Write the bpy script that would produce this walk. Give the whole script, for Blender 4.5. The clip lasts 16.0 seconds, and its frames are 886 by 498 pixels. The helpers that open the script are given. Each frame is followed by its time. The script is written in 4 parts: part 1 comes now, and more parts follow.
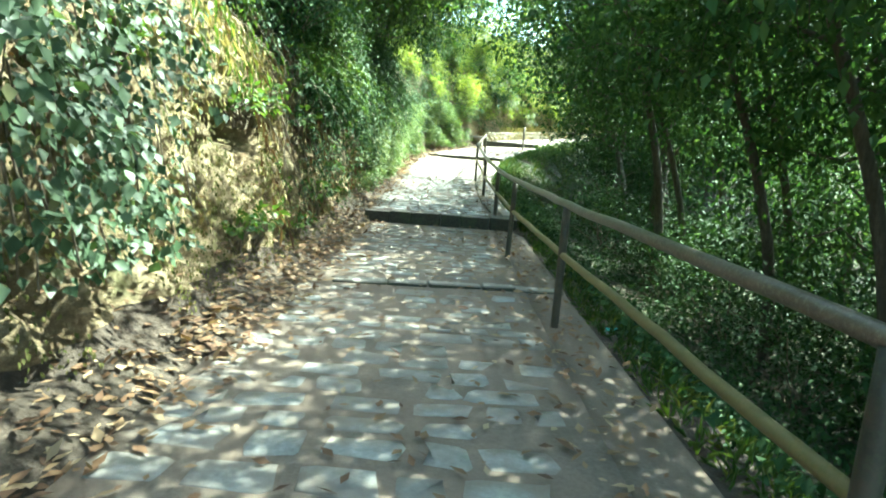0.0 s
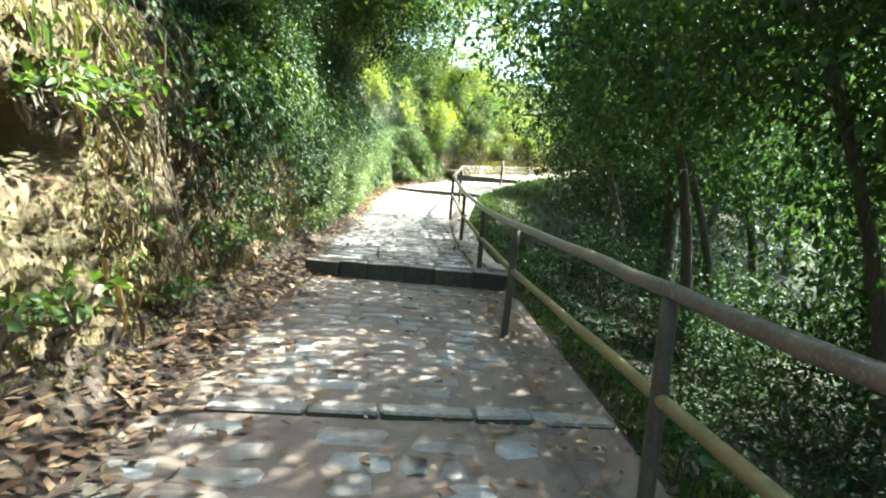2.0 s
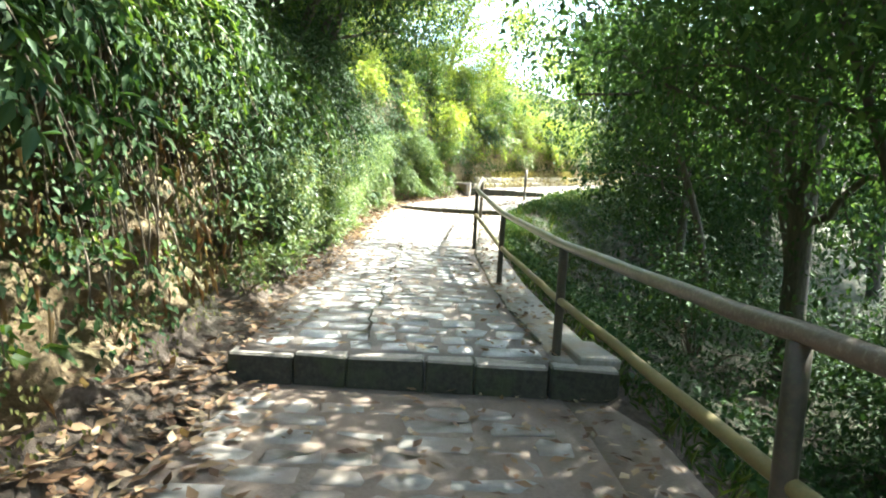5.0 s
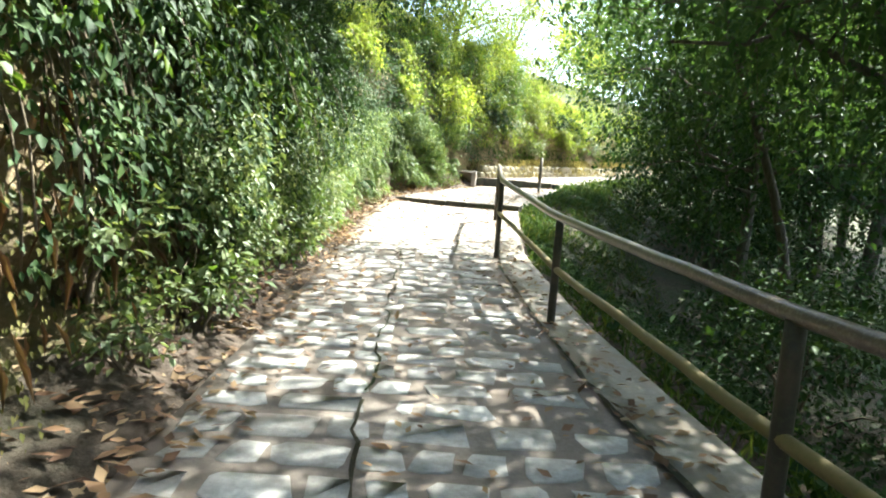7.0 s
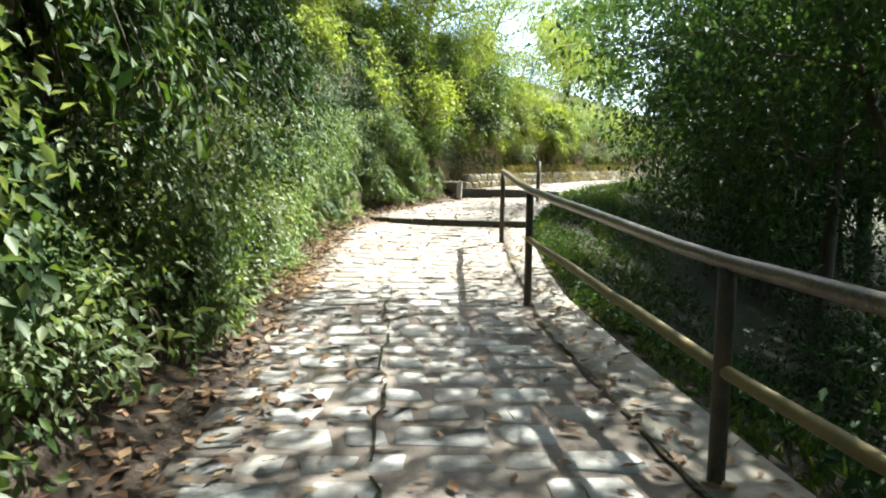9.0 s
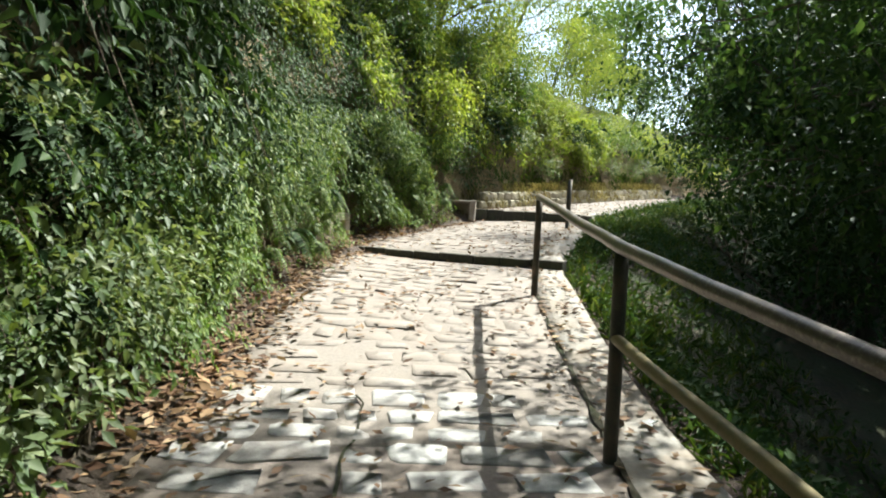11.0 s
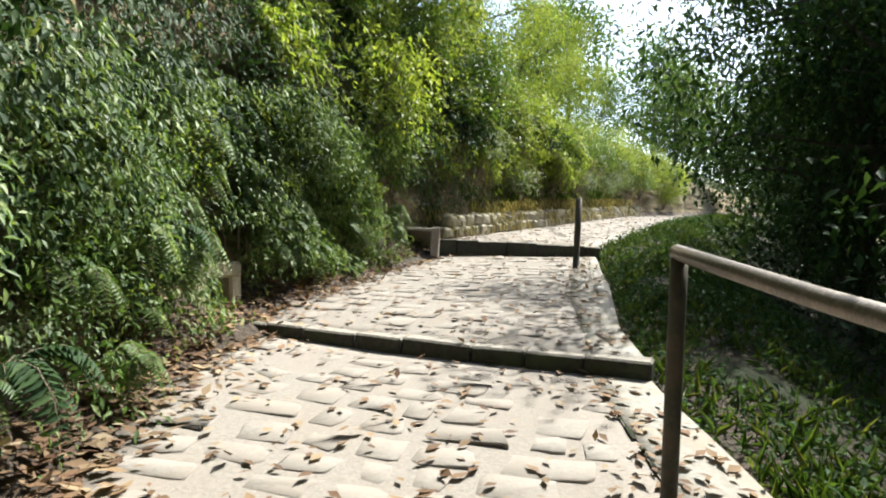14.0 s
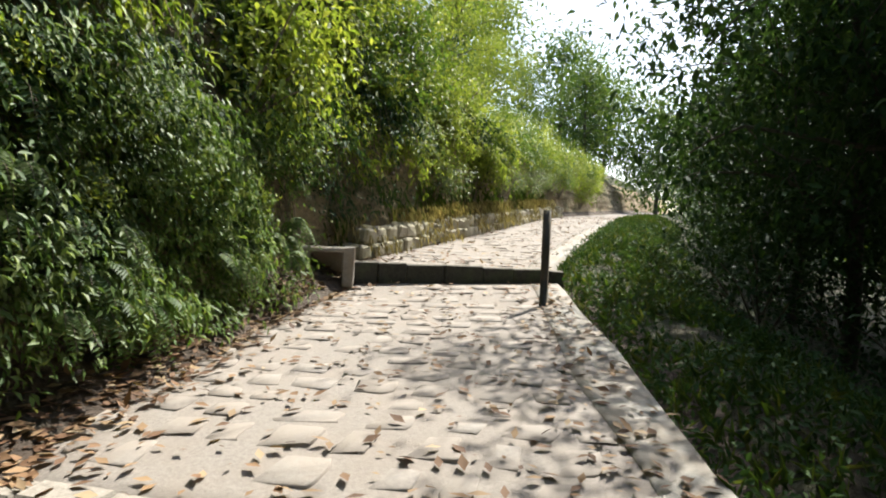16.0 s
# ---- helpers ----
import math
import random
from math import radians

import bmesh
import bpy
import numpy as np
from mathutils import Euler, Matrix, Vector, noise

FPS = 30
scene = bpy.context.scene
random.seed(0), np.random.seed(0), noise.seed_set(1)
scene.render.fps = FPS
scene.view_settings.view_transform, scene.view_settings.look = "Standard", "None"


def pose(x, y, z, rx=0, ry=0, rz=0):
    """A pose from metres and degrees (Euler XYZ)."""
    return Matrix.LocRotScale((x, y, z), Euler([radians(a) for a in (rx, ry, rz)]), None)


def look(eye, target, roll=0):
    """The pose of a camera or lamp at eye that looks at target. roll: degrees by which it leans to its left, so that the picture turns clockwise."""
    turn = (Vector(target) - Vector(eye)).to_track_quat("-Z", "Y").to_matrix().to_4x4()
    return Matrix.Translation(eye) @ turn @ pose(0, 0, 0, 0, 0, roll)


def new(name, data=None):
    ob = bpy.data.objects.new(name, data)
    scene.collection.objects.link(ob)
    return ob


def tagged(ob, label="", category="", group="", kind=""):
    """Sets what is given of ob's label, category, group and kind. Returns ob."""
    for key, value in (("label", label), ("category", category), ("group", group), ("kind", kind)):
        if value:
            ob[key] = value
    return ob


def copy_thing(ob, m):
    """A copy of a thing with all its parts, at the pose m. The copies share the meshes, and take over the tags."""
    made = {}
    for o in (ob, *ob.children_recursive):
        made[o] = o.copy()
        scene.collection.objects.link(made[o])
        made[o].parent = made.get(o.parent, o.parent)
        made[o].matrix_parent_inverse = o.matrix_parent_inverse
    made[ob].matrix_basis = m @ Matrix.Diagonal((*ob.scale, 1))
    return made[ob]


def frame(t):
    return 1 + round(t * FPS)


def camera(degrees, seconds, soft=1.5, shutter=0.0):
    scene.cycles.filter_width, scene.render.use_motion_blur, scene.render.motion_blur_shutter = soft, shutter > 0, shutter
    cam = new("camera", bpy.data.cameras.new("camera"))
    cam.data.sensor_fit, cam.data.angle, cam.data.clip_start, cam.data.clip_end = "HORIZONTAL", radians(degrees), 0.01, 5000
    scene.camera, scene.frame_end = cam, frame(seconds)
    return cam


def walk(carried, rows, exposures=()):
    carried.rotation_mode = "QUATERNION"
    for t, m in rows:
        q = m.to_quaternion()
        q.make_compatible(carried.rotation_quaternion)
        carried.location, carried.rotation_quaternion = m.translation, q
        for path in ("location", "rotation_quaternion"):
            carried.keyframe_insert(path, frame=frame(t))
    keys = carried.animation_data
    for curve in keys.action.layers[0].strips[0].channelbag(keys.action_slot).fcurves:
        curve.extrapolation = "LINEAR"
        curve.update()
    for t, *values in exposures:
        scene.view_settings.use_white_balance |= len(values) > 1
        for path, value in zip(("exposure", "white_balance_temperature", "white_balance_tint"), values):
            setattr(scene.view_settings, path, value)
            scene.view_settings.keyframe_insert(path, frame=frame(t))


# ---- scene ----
cam = camera(72.0, 16.0, soft=1.95)
METRES, EYE, TILT, LEAN, TURN = 20.0, 1.7, 0.0, 0.0, 0.4
ROWS = [
    (0.0, 0.0, 0.0, 0.0, 0.64, -8.83, -4.1),
    (0.5, -0.0013, 0.0345, 0.0014, 0.22, -7.57, -4.05),
    (1.0, -0.0003, 0.0654, 0.0003, 1.08, -5.08, -5.24),
    (1.5, 0.0002, 0.0988, -0.001, -1.47, -5.07, -2.86),
    (2.0, -0.0, 0.1313, -0.0015, -2.14, -5.33, -4.99),
    (2.5, -0.0028, 0.164, 0.0004, -1.73, -3.98, -3.74),
    (3.0, -0.0039, 0.194, 0.0014, -0.1, -1.32, -4.52),
    (3.5, -0.0042, 0.2256, 0.0009, -0.91, -2.32, -3.05),
    (4.0, -0.0049, 0.2575, -0.0001, -1.65, -3.06, -3.69),
    (6.5, -0.0142, 0.4104, 0.0031, -2.08, -4.77, -3.03),
    (7.0, -0.0173, 0.4418, 0.0039, -2.57, -4.92, -4.45),
    (7.5, -0.0199, 0.4748, 0.0042, -1.98, -4.7, -4.39),
    (8.0, -0.0242, 0.508, 0.0039, -3.0, -3.99, -2.02),
    (10.5, -0.0216, 0.6616, 0.0184, -6.94, -3.34, -2.31),
    (11.0, -0.0146, 0.692, 0.021, -4.47, -2.66, -2.86),
    (11.5, -0.0117, 0.7227, 0.0245, -4.02, -1.42, -1.92),
    (12.0, -0.0099, 0.7541, 0.0262, -2.53, -1.14, -0.89),
    (12.5, -0.0131, 0.7863, 0.0277, -3.62, -0.45, -0.65),
    (13.0, -0.0119, 0.819, 0.0305, -4.2, 0.73, -2.84),
    (13.5, -0.0122, 0.8506, 0.034, -7.28, -1.27, -1.0),
    (14.0, -0.0116, 0.879, 0.0364, -10.52, -1.08, -2.08),
    (14.5, -0.0094, 0.9081, 0.0409, -10.55, -0.81, -0.9),
    (15.0, -0.0078, 0.9357, 0.0441, -14.15, -2.49, -0.6),
    (15.5, -0.0031, 0.9647, 0.0483, -15.56, -1.47, -2.05),
    (16.0, 0.0012, 0.9936, 0.0517, -19.71, -1.34, -1.96),
]
walk(cam, [(t, pose(0, 0, EYE, TILT, LEAN, TURN) @ pose(METRES * x, METRES * y, METRES * z, 90 + pitch, roll, yaw)) for t, x, y, z, yaw, pitch, roll in ROWS],
     exposures=[(0.0, 3.25, 5700, -22), (0.4, 3.2, 6100, -1), (2.5, 3.15, 5850, -4), (4.0, 3.3, 5950, -3), (7.0, 2.75, 6150, 0), (8.5, 2.15, 6150, 0), (10.5, 1.55, 6150, 2), (12.0, 1.15, 6100, 2), (13.0, 1.15, 6100, 2), (14.0, 1.2, 6150, 3), (16.0, 1.05, 6350, 6)])

# ---- world, sun ----
SUN_AZ, SUN_EL = radians(54), radians(54)          # azimuth from +y towards +x
world = bpy.data.worlds.new("world")
scene.world = world
world.use_nodes = True
wn = world.node_tree.nodes
sky = wn.new("ShaderNodeTexSky")
sky.sky_type, sky.sun_disc = "NISHITA", False
sky.sun_elevation, sky.sun_rotation = SUN_EL, SUN_AZ
sky.dust_density = 3.0
world.node_tree.links.new(sky.outputs[0], wn["Background"].inputs[0])
wn["Background"].inputs[1].default_value = 0.15
sun_data = bpy.data.lights.new("sun", "SUN")
sun_data.energy, sun_data.angle, sun_data.color = 5.0, radians(0.6), (1.0, 0.95, 0.86)
sun = new("sun", sun_data)
sun_dir = Vector((math.sin(SUN_AZ) * math.cos(SUN_EL), math.cos(SUN_AZ) * math.cos(SUN_EL), math.sin(SUN_EL)))
sun.matrix_world = look(sun_dir * 60, (0, 0, 0))


# ---- materials ----
def material(name, rough=0.9, metal=0.0):
    m = bpy.data.materials.new(name)
    m.use_nodes = True
    t = m.node_tree
    b = t.nodes["Principled BSDF"]
    b.inputs["Roughness"].default_value, b.inputs["Metallic"].default_value = rough, metal
    return m, t, b


def noise_node(t, scale, detail=6, rough=0.6, vec=None):
    n = t.nodes.new("ShaderNodeTexNoise")
    n.inputs["Scale"].default_value, n.inputs["Detail"].default_value, n.inputs["Roughness"].default_value = scale, detail, rough
    if vec:
        t.links.new(vec, n.inputs["Vector"])
    return n.outputs["Fac"]


def ramp(t, fac, stops):
    r = t.nodes.new("ShaderNodeValToRGB")
    while len(r.color_ramp.elements) < len(stops):
        r.color_ramp.elements.new(0.5)
    for e, (p, c) in zip(r.color_ramp.elements, stops):
        e.position, e.color = p, (*c, 1)
    t.links.new(fac, r.inputs[0])
    return r.outputs[0]


def mix(t, fac, a, b, mode="MIX"):
    m = t.nodes.new("ShaderNodeMix")
    m.data_type, m.blend_type = "RGBA", mode
    for sock, v in ((m.inputs[0], fac), (m.inputs[6], a), (m.inputs[7], b)):
        if isinstance(v, (int, float)):
            sock.default_value = v
        elif isinstance(v, tuple):
            sock.default_value = (*v, 1)
        else:
            t.links.new(v, sock)
    return m.outputs[2]


def bump(t, b, height, strength, dist=0.02):
    n = t.nodes.new("ShaderNodeBump")
    n.inputs["Strength"].default_value, n.inputs["Distance"].default_value = strength, dist
    t.links.new(height, n.inputs["Height"])
    t.links.new(n.outputs[0], b.inputs["Normal"])


def coords(t, which="Object"):
    return t.nodes.new("ShaderNodeTexCoord").outputs[which]


def earth(name, a, b_, c, moss, moss_at=0.6, patch=None):
    m, t, b = material(name, 0.95)
    v = t.nodes.new("ShaderNodeNewGeometry").outputs["Position"]
    big, fine, mid = noise_node(t, 1.3, 8, 0.65, v), noise_node(t, 14, 8, 0.7, v), noise_node(t, 4.5, 8, 0.7, v)
    col = ramp(t, fine, [(0.3, a), (0.5, b_), (0.72, c)])
    if patch:
        wide = noise_node(t, 0.55, 5, 0.6, v)
        col = mix(t, ramp(t, wide, [(0.42, (0, 0, 0)), (0.60, (0.75, 0.75, 0.75))]), col, patch)
        grit = noise_node(t, 55, 5, 0.75, v)
        col = mix(t, 0.5, col, ramp(t, grit, [(0.3, (0.22, 0.21, 0.19)), (0.7, (0.8, 0.79, 0.77))]), "OVERLAY")
        col = mix(t, ramp(t, mid, [(0.56, (0, 0, 0)), (0.68, (0.8, 0.8, 0.8))]), col, a)
    mossy = ramp(t, big, [(moss_at - 0.1, (0, 0, 0)), (moss_at + 0.1, (0.85, 0.85, 0.85))])
    t.links.new(mix(t, mossy, col, moss), b.inputs["Base Color"])
    bump(t, b, mix(t, 0.3, fine, mid), 1.0, 0.12)
    return m


BANK_SOIL = earth("bank_soil", (0.08, 0.055, 0.03), (0.20, 0.14, 0.075), (0.40, 0.30, 0.18), (0.13, 0.125, 0.05), 0.56, (0.44, 0.34, 0.21))
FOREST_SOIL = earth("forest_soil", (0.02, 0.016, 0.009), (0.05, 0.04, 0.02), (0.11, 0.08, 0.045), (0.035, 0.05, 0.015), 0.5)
LITTER_SOIL = earth("litter_soil", (0.05, 0.036, 0.027), (0.10, 0.073, 0.054), (0.17, 0.125, 0.094), (0.07, 0.065, 0.04), 0.64)


def stone_material(name, lo, hi, dust, per_object, d0=0.42, d1=0.62):
    m, t, b = material(name, 0.85)
    v = t.nodes.new("ShaderNodeNewGeometry").outputs["Position"]
    rnd = t.nodes.new("ShaderNodeObjectInfo").outputs["Random"] if per_object else t.nodes.new("ShaderNodeNewGeometry").outputs["Random Per Island"]
    base = ramp(t, rnd, [(0.0, lo), (0.6, tuple((p + q) / 2 for p, q in zip(lo, hi))), (1.0, hi)])
    fine, big = noise_node(t, 30, 7, 0.7, v), noise_node(t, 3.0, 6, 0.65, v)
    col = mix(t, 0.45, base, ramp(t, fine, [(0.3, (0.25, 0.25, 0.25)), (0.7, (0.85, 0.85, 0.85))]), "OVERLAY")
    dusty = ramp(t, big, [(d0, (0, 0, 0)), (d1, (0.92, 0.92, 0.92))])
    t.links.new(mix(t, dusty, col, dust), b.inputs["Base Color"])
    bump(t, b, fine, 0.5, 0.01)
    return m


PAVER = stone_material("paver_stone", (0.30, 0.285, 0.265), (0.48, 0.47, 0.45), (0.26, 0.225, 0.195), True, 0.48, 0.70)
PAVER_FAR = stone_material("paver_stone_joined", (0.215, 0.19, 0.168), (0.265, 0.24, 0.215), (0.25, 0.212, 0.178), False, 0.26, 0.55)
CONCRETE = stone_material("old_concrete", (0.24, 0.22, 0.19), (0.30, 0.28, 0.25), (0.26, 0.21, 0.16), False)
KERB_STONE = stone_material("kerb_stone", (0.16, 0.15, 0.13), (0.30, 0.28, 0.25), (0.24, 0.20, 0.15), True)
WALL_STONE = stone_material("wall_stone", (0.20, 0.175, 0.125), (0.33, 0.29, 0.21), (0.21, 0.19, 0.10), True, 0.40, 0.65)


def mortar_material(name, a, b_, dust):
    m, t, b = material(name, 0.95)
    v = t.nodes.new("ShaderNodeNewGeometry").outputs["Position"]
    fine, big = noise_node(t, 45, 8, 0.7, v), noise_node(t, 2.2, 6, 0.6, v)
    col = ramp(t, fine, [(0.3, a), (0.7, b_)])
    col = mix(t, ramp(t, big, [(0.4, (0, 0, 0)), (0.65, (0.7, 0.7, 0.7))]), col, dust)
    t.links.new(col, b.inputs["Base Color"])
    bump(t, b, fine, 0.6, 0.01)
    return m


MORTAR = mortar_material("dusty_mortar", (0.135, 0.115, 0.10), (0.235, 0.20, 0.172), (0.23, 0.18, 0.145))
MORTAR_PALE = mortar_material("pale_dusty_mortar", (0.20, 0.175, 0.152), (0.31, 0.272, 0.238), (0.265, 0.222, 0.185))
DIRT = mortar_material("trodden_dirt", (0.13, 0.10, 0.078), (0.23, 0.18, 0.14), (0.21, 0.15, 0.11))
PAVER_DUSTY = stone_material("dirt_covered_stone", (0.225, 0.208, 0.188), (0.32, 0.308, 0.288), (0.225, 0.18, 0.146), False, 0.38, 0.60)


def leaf_material(name, stops, trans=0.4, rough=0.5, gloss=0.4):
    m, t, b = material(name, rough)
    rnd = t.nodes.new("ShaderNodeNewGeometry").outputs["Random Per Island"]
    v = t.nodes.new("ShaderNodeNewGeometry").outputs["Position"]
    col = ramp(t, rnd, stops)
    patch = noise_node(t, 0.9, 4, 0.6, v)
    col = mix(t, 0.6, col, ramp(t, patch, [(0.35, (0.3, 0.32, 0.3)), (0.65, (0.72, 0.70, 0.6))]), "OVERLAY")
    t.links.new(col, b.inputs["Base Color"])
    b.inputs["Specular IOR Level"].default_value = gloss
    tr = t.nodes.new("ShaderNodeBsdfTranslucent")
    bright = mix(t, 1.0, col, (1.0, 1.0, 0.45), "MULTIPLY")
    t.links.new(bright, tr.inputs[0])
    ms = t.nodes.new("ShaderNodeMixShader")
    ms.inputs[0].default_value = trans
    t.links.new(b.outputs[0], ms.inputs[1])
    t.links.new(tr.outputs[0], ms.inputs[2])
    t.links.new(ms.outputs[0], t.nodes["Material Output"].inputs[0])
    return m


LEAF_IVY = leaf_material("ivy_leaf", [(0, (0.045, 0.075, 0.035)), (0.6, (0.075, 0.115, 0.06)), (0.95, (0.12, 0.16, 0.095)), (1, (0.30, 0.25, 0.10))], 0.3)
LEAF_MOSS = leaf_material("moss_tuft", [(0, (0.07, 0.075, 0.025)), (0.6, (0.12, 0.12, 0.045)), (1, (0.2, 0.18, 0.08))], 0.2, 0.9, 0.1)
# Dark leaf green lowered further, so canopy shade sits partly in the colour.
LEAF_DARK_SHADED = leaf_material("dark_shaded_leaf", [(0, (0.022, 0.05, 0.018)), (0.6, (0.038, 0.075, 0.025)), (1, (0.07, 0.115, 0.04))], 0.25, 0.6, 0.18)
LEAF_MID = leaf_material("green_leaf", [(0, (0.05, 0.10, 0.022)), (0.6, (0.09, 0.15, 0.035)), (1, (0.16, 0.21, 0.055))], 0.45)
# Brighter green that puts sunlight into the low ferns and creepers.
LEAF_FERN = leaf_material("fern_leaf", [(0, (0.07, 0.13, 0.03)), (0.6, (0.13, 0.20, 0.05)), (1, (0.24, 0.29, 0.11))], 0.42)
LEAF_RAVINE = leaf_material("ravine_leaf", [(0, (0.035, 0.075, 0.028)), (0.6, (0.06, 0.11, 0.042)), (1, (0.095, 0.15, 0.06))], 0.38, 0.62, 0.13)
# Yellow-green raised in colour to stand in for sun on these leaves.
LEAF_SUNLIT = leaf_material("sunlit_leaf", [(0, (0.14, 0.20, 0.035)), (0.6, (0.22, 0.28, 0.06)), (1, (0.36, 0.39, 0.10))], 0.58)
LEAF_PALE = leaf_material("pale_leaf", [(0, (0.10, 0.15, 0.07)), (0.6, (0.17, 0.22, 0.11)), (1, (0.28, 0.31, 0.17))], 0.4)
GRASS = leaf_material("grass_blade", [(0, (0.045, 0.09, 0.018)), (0.7, (0.09, 0.145, 0.03)), (1, (0.2, 0.21, 0.065))], 0.45)
STRAW = leaf_material("straw", [(0, (0.16, 0.125, 0.07)), (0.5, (0.33, 0.27, 0.155)), (1, (0.52, 0.45, 0.29))], 0.3, 0.8, 0.2)
DRY_LEAF = leaf_material("dry_leaf", [(0, (0.09, 0.05, 0.034)), (0.4, (0.175, 0.10, 0.06)), (0.8, (0.25, 0.165, 0.10)), (1, (0.38, 0.29, 0.20))], 0.12, 0.75, 0.3)


def bark_material(name, a, b_):
    m, t, b = material(name, 0.95)
    v = coords(t)
    mp = t.nodes.new("ShaderNodeMapping")
    mp.inputs["Scale"].default_value = (9, 9, 2)
    t.links.new(v, mp.inputs[0])
    n = noise_node(t, 2.5, 8, 0.7, mp.outputs[0])
    t.links.new(ramp(t, n, [(0.3, a), (0.7, b_)]), b.inputs["Base Color"])
    bump(t, b, n, 0.8, 0.03)
    return m


BARK = bark_material("bark", (0.035, 0.028, 0.02), (0.13, 0.11, 0.085))
TWIG = bark_material("twig", (0.10, 0.075, 0.05), (0.26, 0.21, 0.15))


def rail_material(name, paint, rust, moss, rough, metal):
    m, t, b = material(name, rough, metal)
    v = t.nodes.new("ShaderNodeNewGeometry").outputs["Position"]
    n, k = noise_node(t, 6, 8, 0.7, v), noise_node(t, 60, 5, 0.7, v)
    col = mix(t, ramp(t, n, [(0.42, (0, 0, 0)), (0.6, (1, 1, 1))]), paint, rust)
    col = mix(t, ramp(t, k, [(0.5, (0, 0, 0)), (0.66, (0.8, 0.8, 0.8))]), col, moss)
    t.links.new(col, b.inputs["Base Color"])
    bump(t, b, k, 0.35, 0.004)
    return m


RAIL_TOP = rail_material("worn_brown_pipe", (0.12, 0.095, 0.075), (0.17, 0.13, 0.10), (0.26, 0.22, 0.18), 0.36, 0.35)
RAIL_LOW = rail_material("mossy_pipe", (0.19, 0.15, 0.06), (0.22, 0.17, 0.07), (0.15, 0.14, 0.05), 0.6, 0.2)
POST = rail_material("dark_post", (0.045, 0.04, 0.03), (0.09, 0.065, 0.045), (0.07, 0.075, 0.04), 0.6, 0.3)


# ---- mesh helpers ----
class Soup:
    """Collects vertex and polygon arrays into one mesh."""

    def __init__(self):
        self.v, self.tri, self.quad, self.n = [], [], [], 0

    def add(self, v, tri=None, quad=None):
        v = np.asarray(v, float).reshape(-1, 3)
        if tri is not None:
            self.tri.append(np.asarray(tri, int).reshape(-1, 3) + self.n)
        if quad is not None:
            self.quad.append(np.asarray(quad, int).reshape(-1, 4) + self.n)
        self.v.append(v)
        self.n += len(v)

    def mesh(self, name, smooth=False):
        me = bpy.data.meshes.new(name)
        v = np.concatenate(self.v)
        tri = np.concatenate(self.tri) if self.tri else np.zeros((0, 3), int)
        quad = np.concatenate(self.quad) if self.quad else np.zeros((0, 4), int)
        me.vertices.add(len(v))
        me.vertices.foreach_set("co", v.ravel())
        me.loops.add(tri.size + quad.size)
        me.loops.foreach_set("vertex_index", np.concatenate([tri.ravel(), quad.ravel()]))
        me.polygons.add(len(tri) + len(quad))
        starts = np.concatenate([np.arange(len(tri)) * 3, tri.size + np.arange(len(quad)) * 4])
        me.polygons.foreach_set("loop_start", starts)
        if smooth:
            me.polygons.foreach_set("use_smooth", np.ones(len(starts), bool))
        me.update(calc_edges=True)
        me.validate()
        return me


def soup_part(name, soup, mat, parent=None, label="", smooth=False):
    me = soup.mesh(name, smooth)
    me.materials.append(mat)
    ob = new(name, me)
    if parent:
        ob.parent = parent
    if label:
        tagged(ob, label)
    return ob


def thing(name, place, label, category, group="", kind=""):
    ob = new(name)
    ob.location = place
    return tagged(ob, label, category, group, kind)


def unit(a):
    return a / np.maximum(np.linalg.norm(a, axis=-1, keepdims=True), 1e-9)


def leaves(soup, c, axis, face, size, width=0.5, curl=0.12, fine=False):
    """Folded pointed leaves: c their bases, axis their way, face the way that they turn up to; fine ones have a midrib."""
    n = len(c)
    if n == 0:
        return
    a = unit(axis)
    side = unit(np.cross(a, face))
    up = np.cross(side, a)
    L = np.asarray(size).reshape(-1, 1) * np.ones((n, 1))
    W = L * width / 2
    if not fine:
        v = np.stack([c, c + a * L * 0.42 + side * W + up * L * 0.09, c + a * L - up * L * curl, c + a * L * 0.42 - side * W + up * L * 0.09], 1)
        soup.add(v, (np.arange(n)[:, None, None] * 4 + np.array([[0, 2, 1], [0, 3, 2]])))
        return
    v = np.stack([c, c + a * L * 0.42 + side * W + up * L * 0.05, c + a * L - up * L * curl,
                  c + a * L * 0.42 - side * W + up * L * 0.05, c + a * L * 0.5 - up * L * 0.05], 1)
    tri = np.array([[0, 4, 1], [1, 4, 2], [2, 4, 3], [3, 4, 0]])
    soup.add(v, (np.arange(n)[:, None, None] * 5 + tri))


def tube(soup, path, radii, sides=7):
    path = np.asarray(path, float)
    radii = np.asarray(radii, float) * np.ones(len(path))
    d = unit(np.gradient(path, axis=0))
    ref = np.where(np.abs(d[:, 2:3]) > 0.9, np.array([[1.0, 0, 0]]), np.array([[0, 0, 1.0]]))
    s = unit(np.cross(d, ref))
    u = np.cross(s, d)
    ang = np.arange(sides) / sides * 2 * np.pi
    ring = path[:, None] + radii[:, None, None] * (np.cos(ang)[None, :, None] * s[:, None] + np.sin(ang)[None, :, None] * u[:, None])
    k = len(path)
    i, j = np.meshgrid(np.arange(k - 1), np.arange(sides), indexing="ij")
    q = np.stack([i * sides + j, i * sides + (j + 1) % sides, (i + 1) * sides + (j + 1) % sides, (i + 1) * sides + j], -1)
    caps = [(m * sides, m * sides + j2, m * sides + j2 + 1) for m in (0, k - 1) for j2 in range(1, sides - 1)]
    soup.add(ring, caps, q)


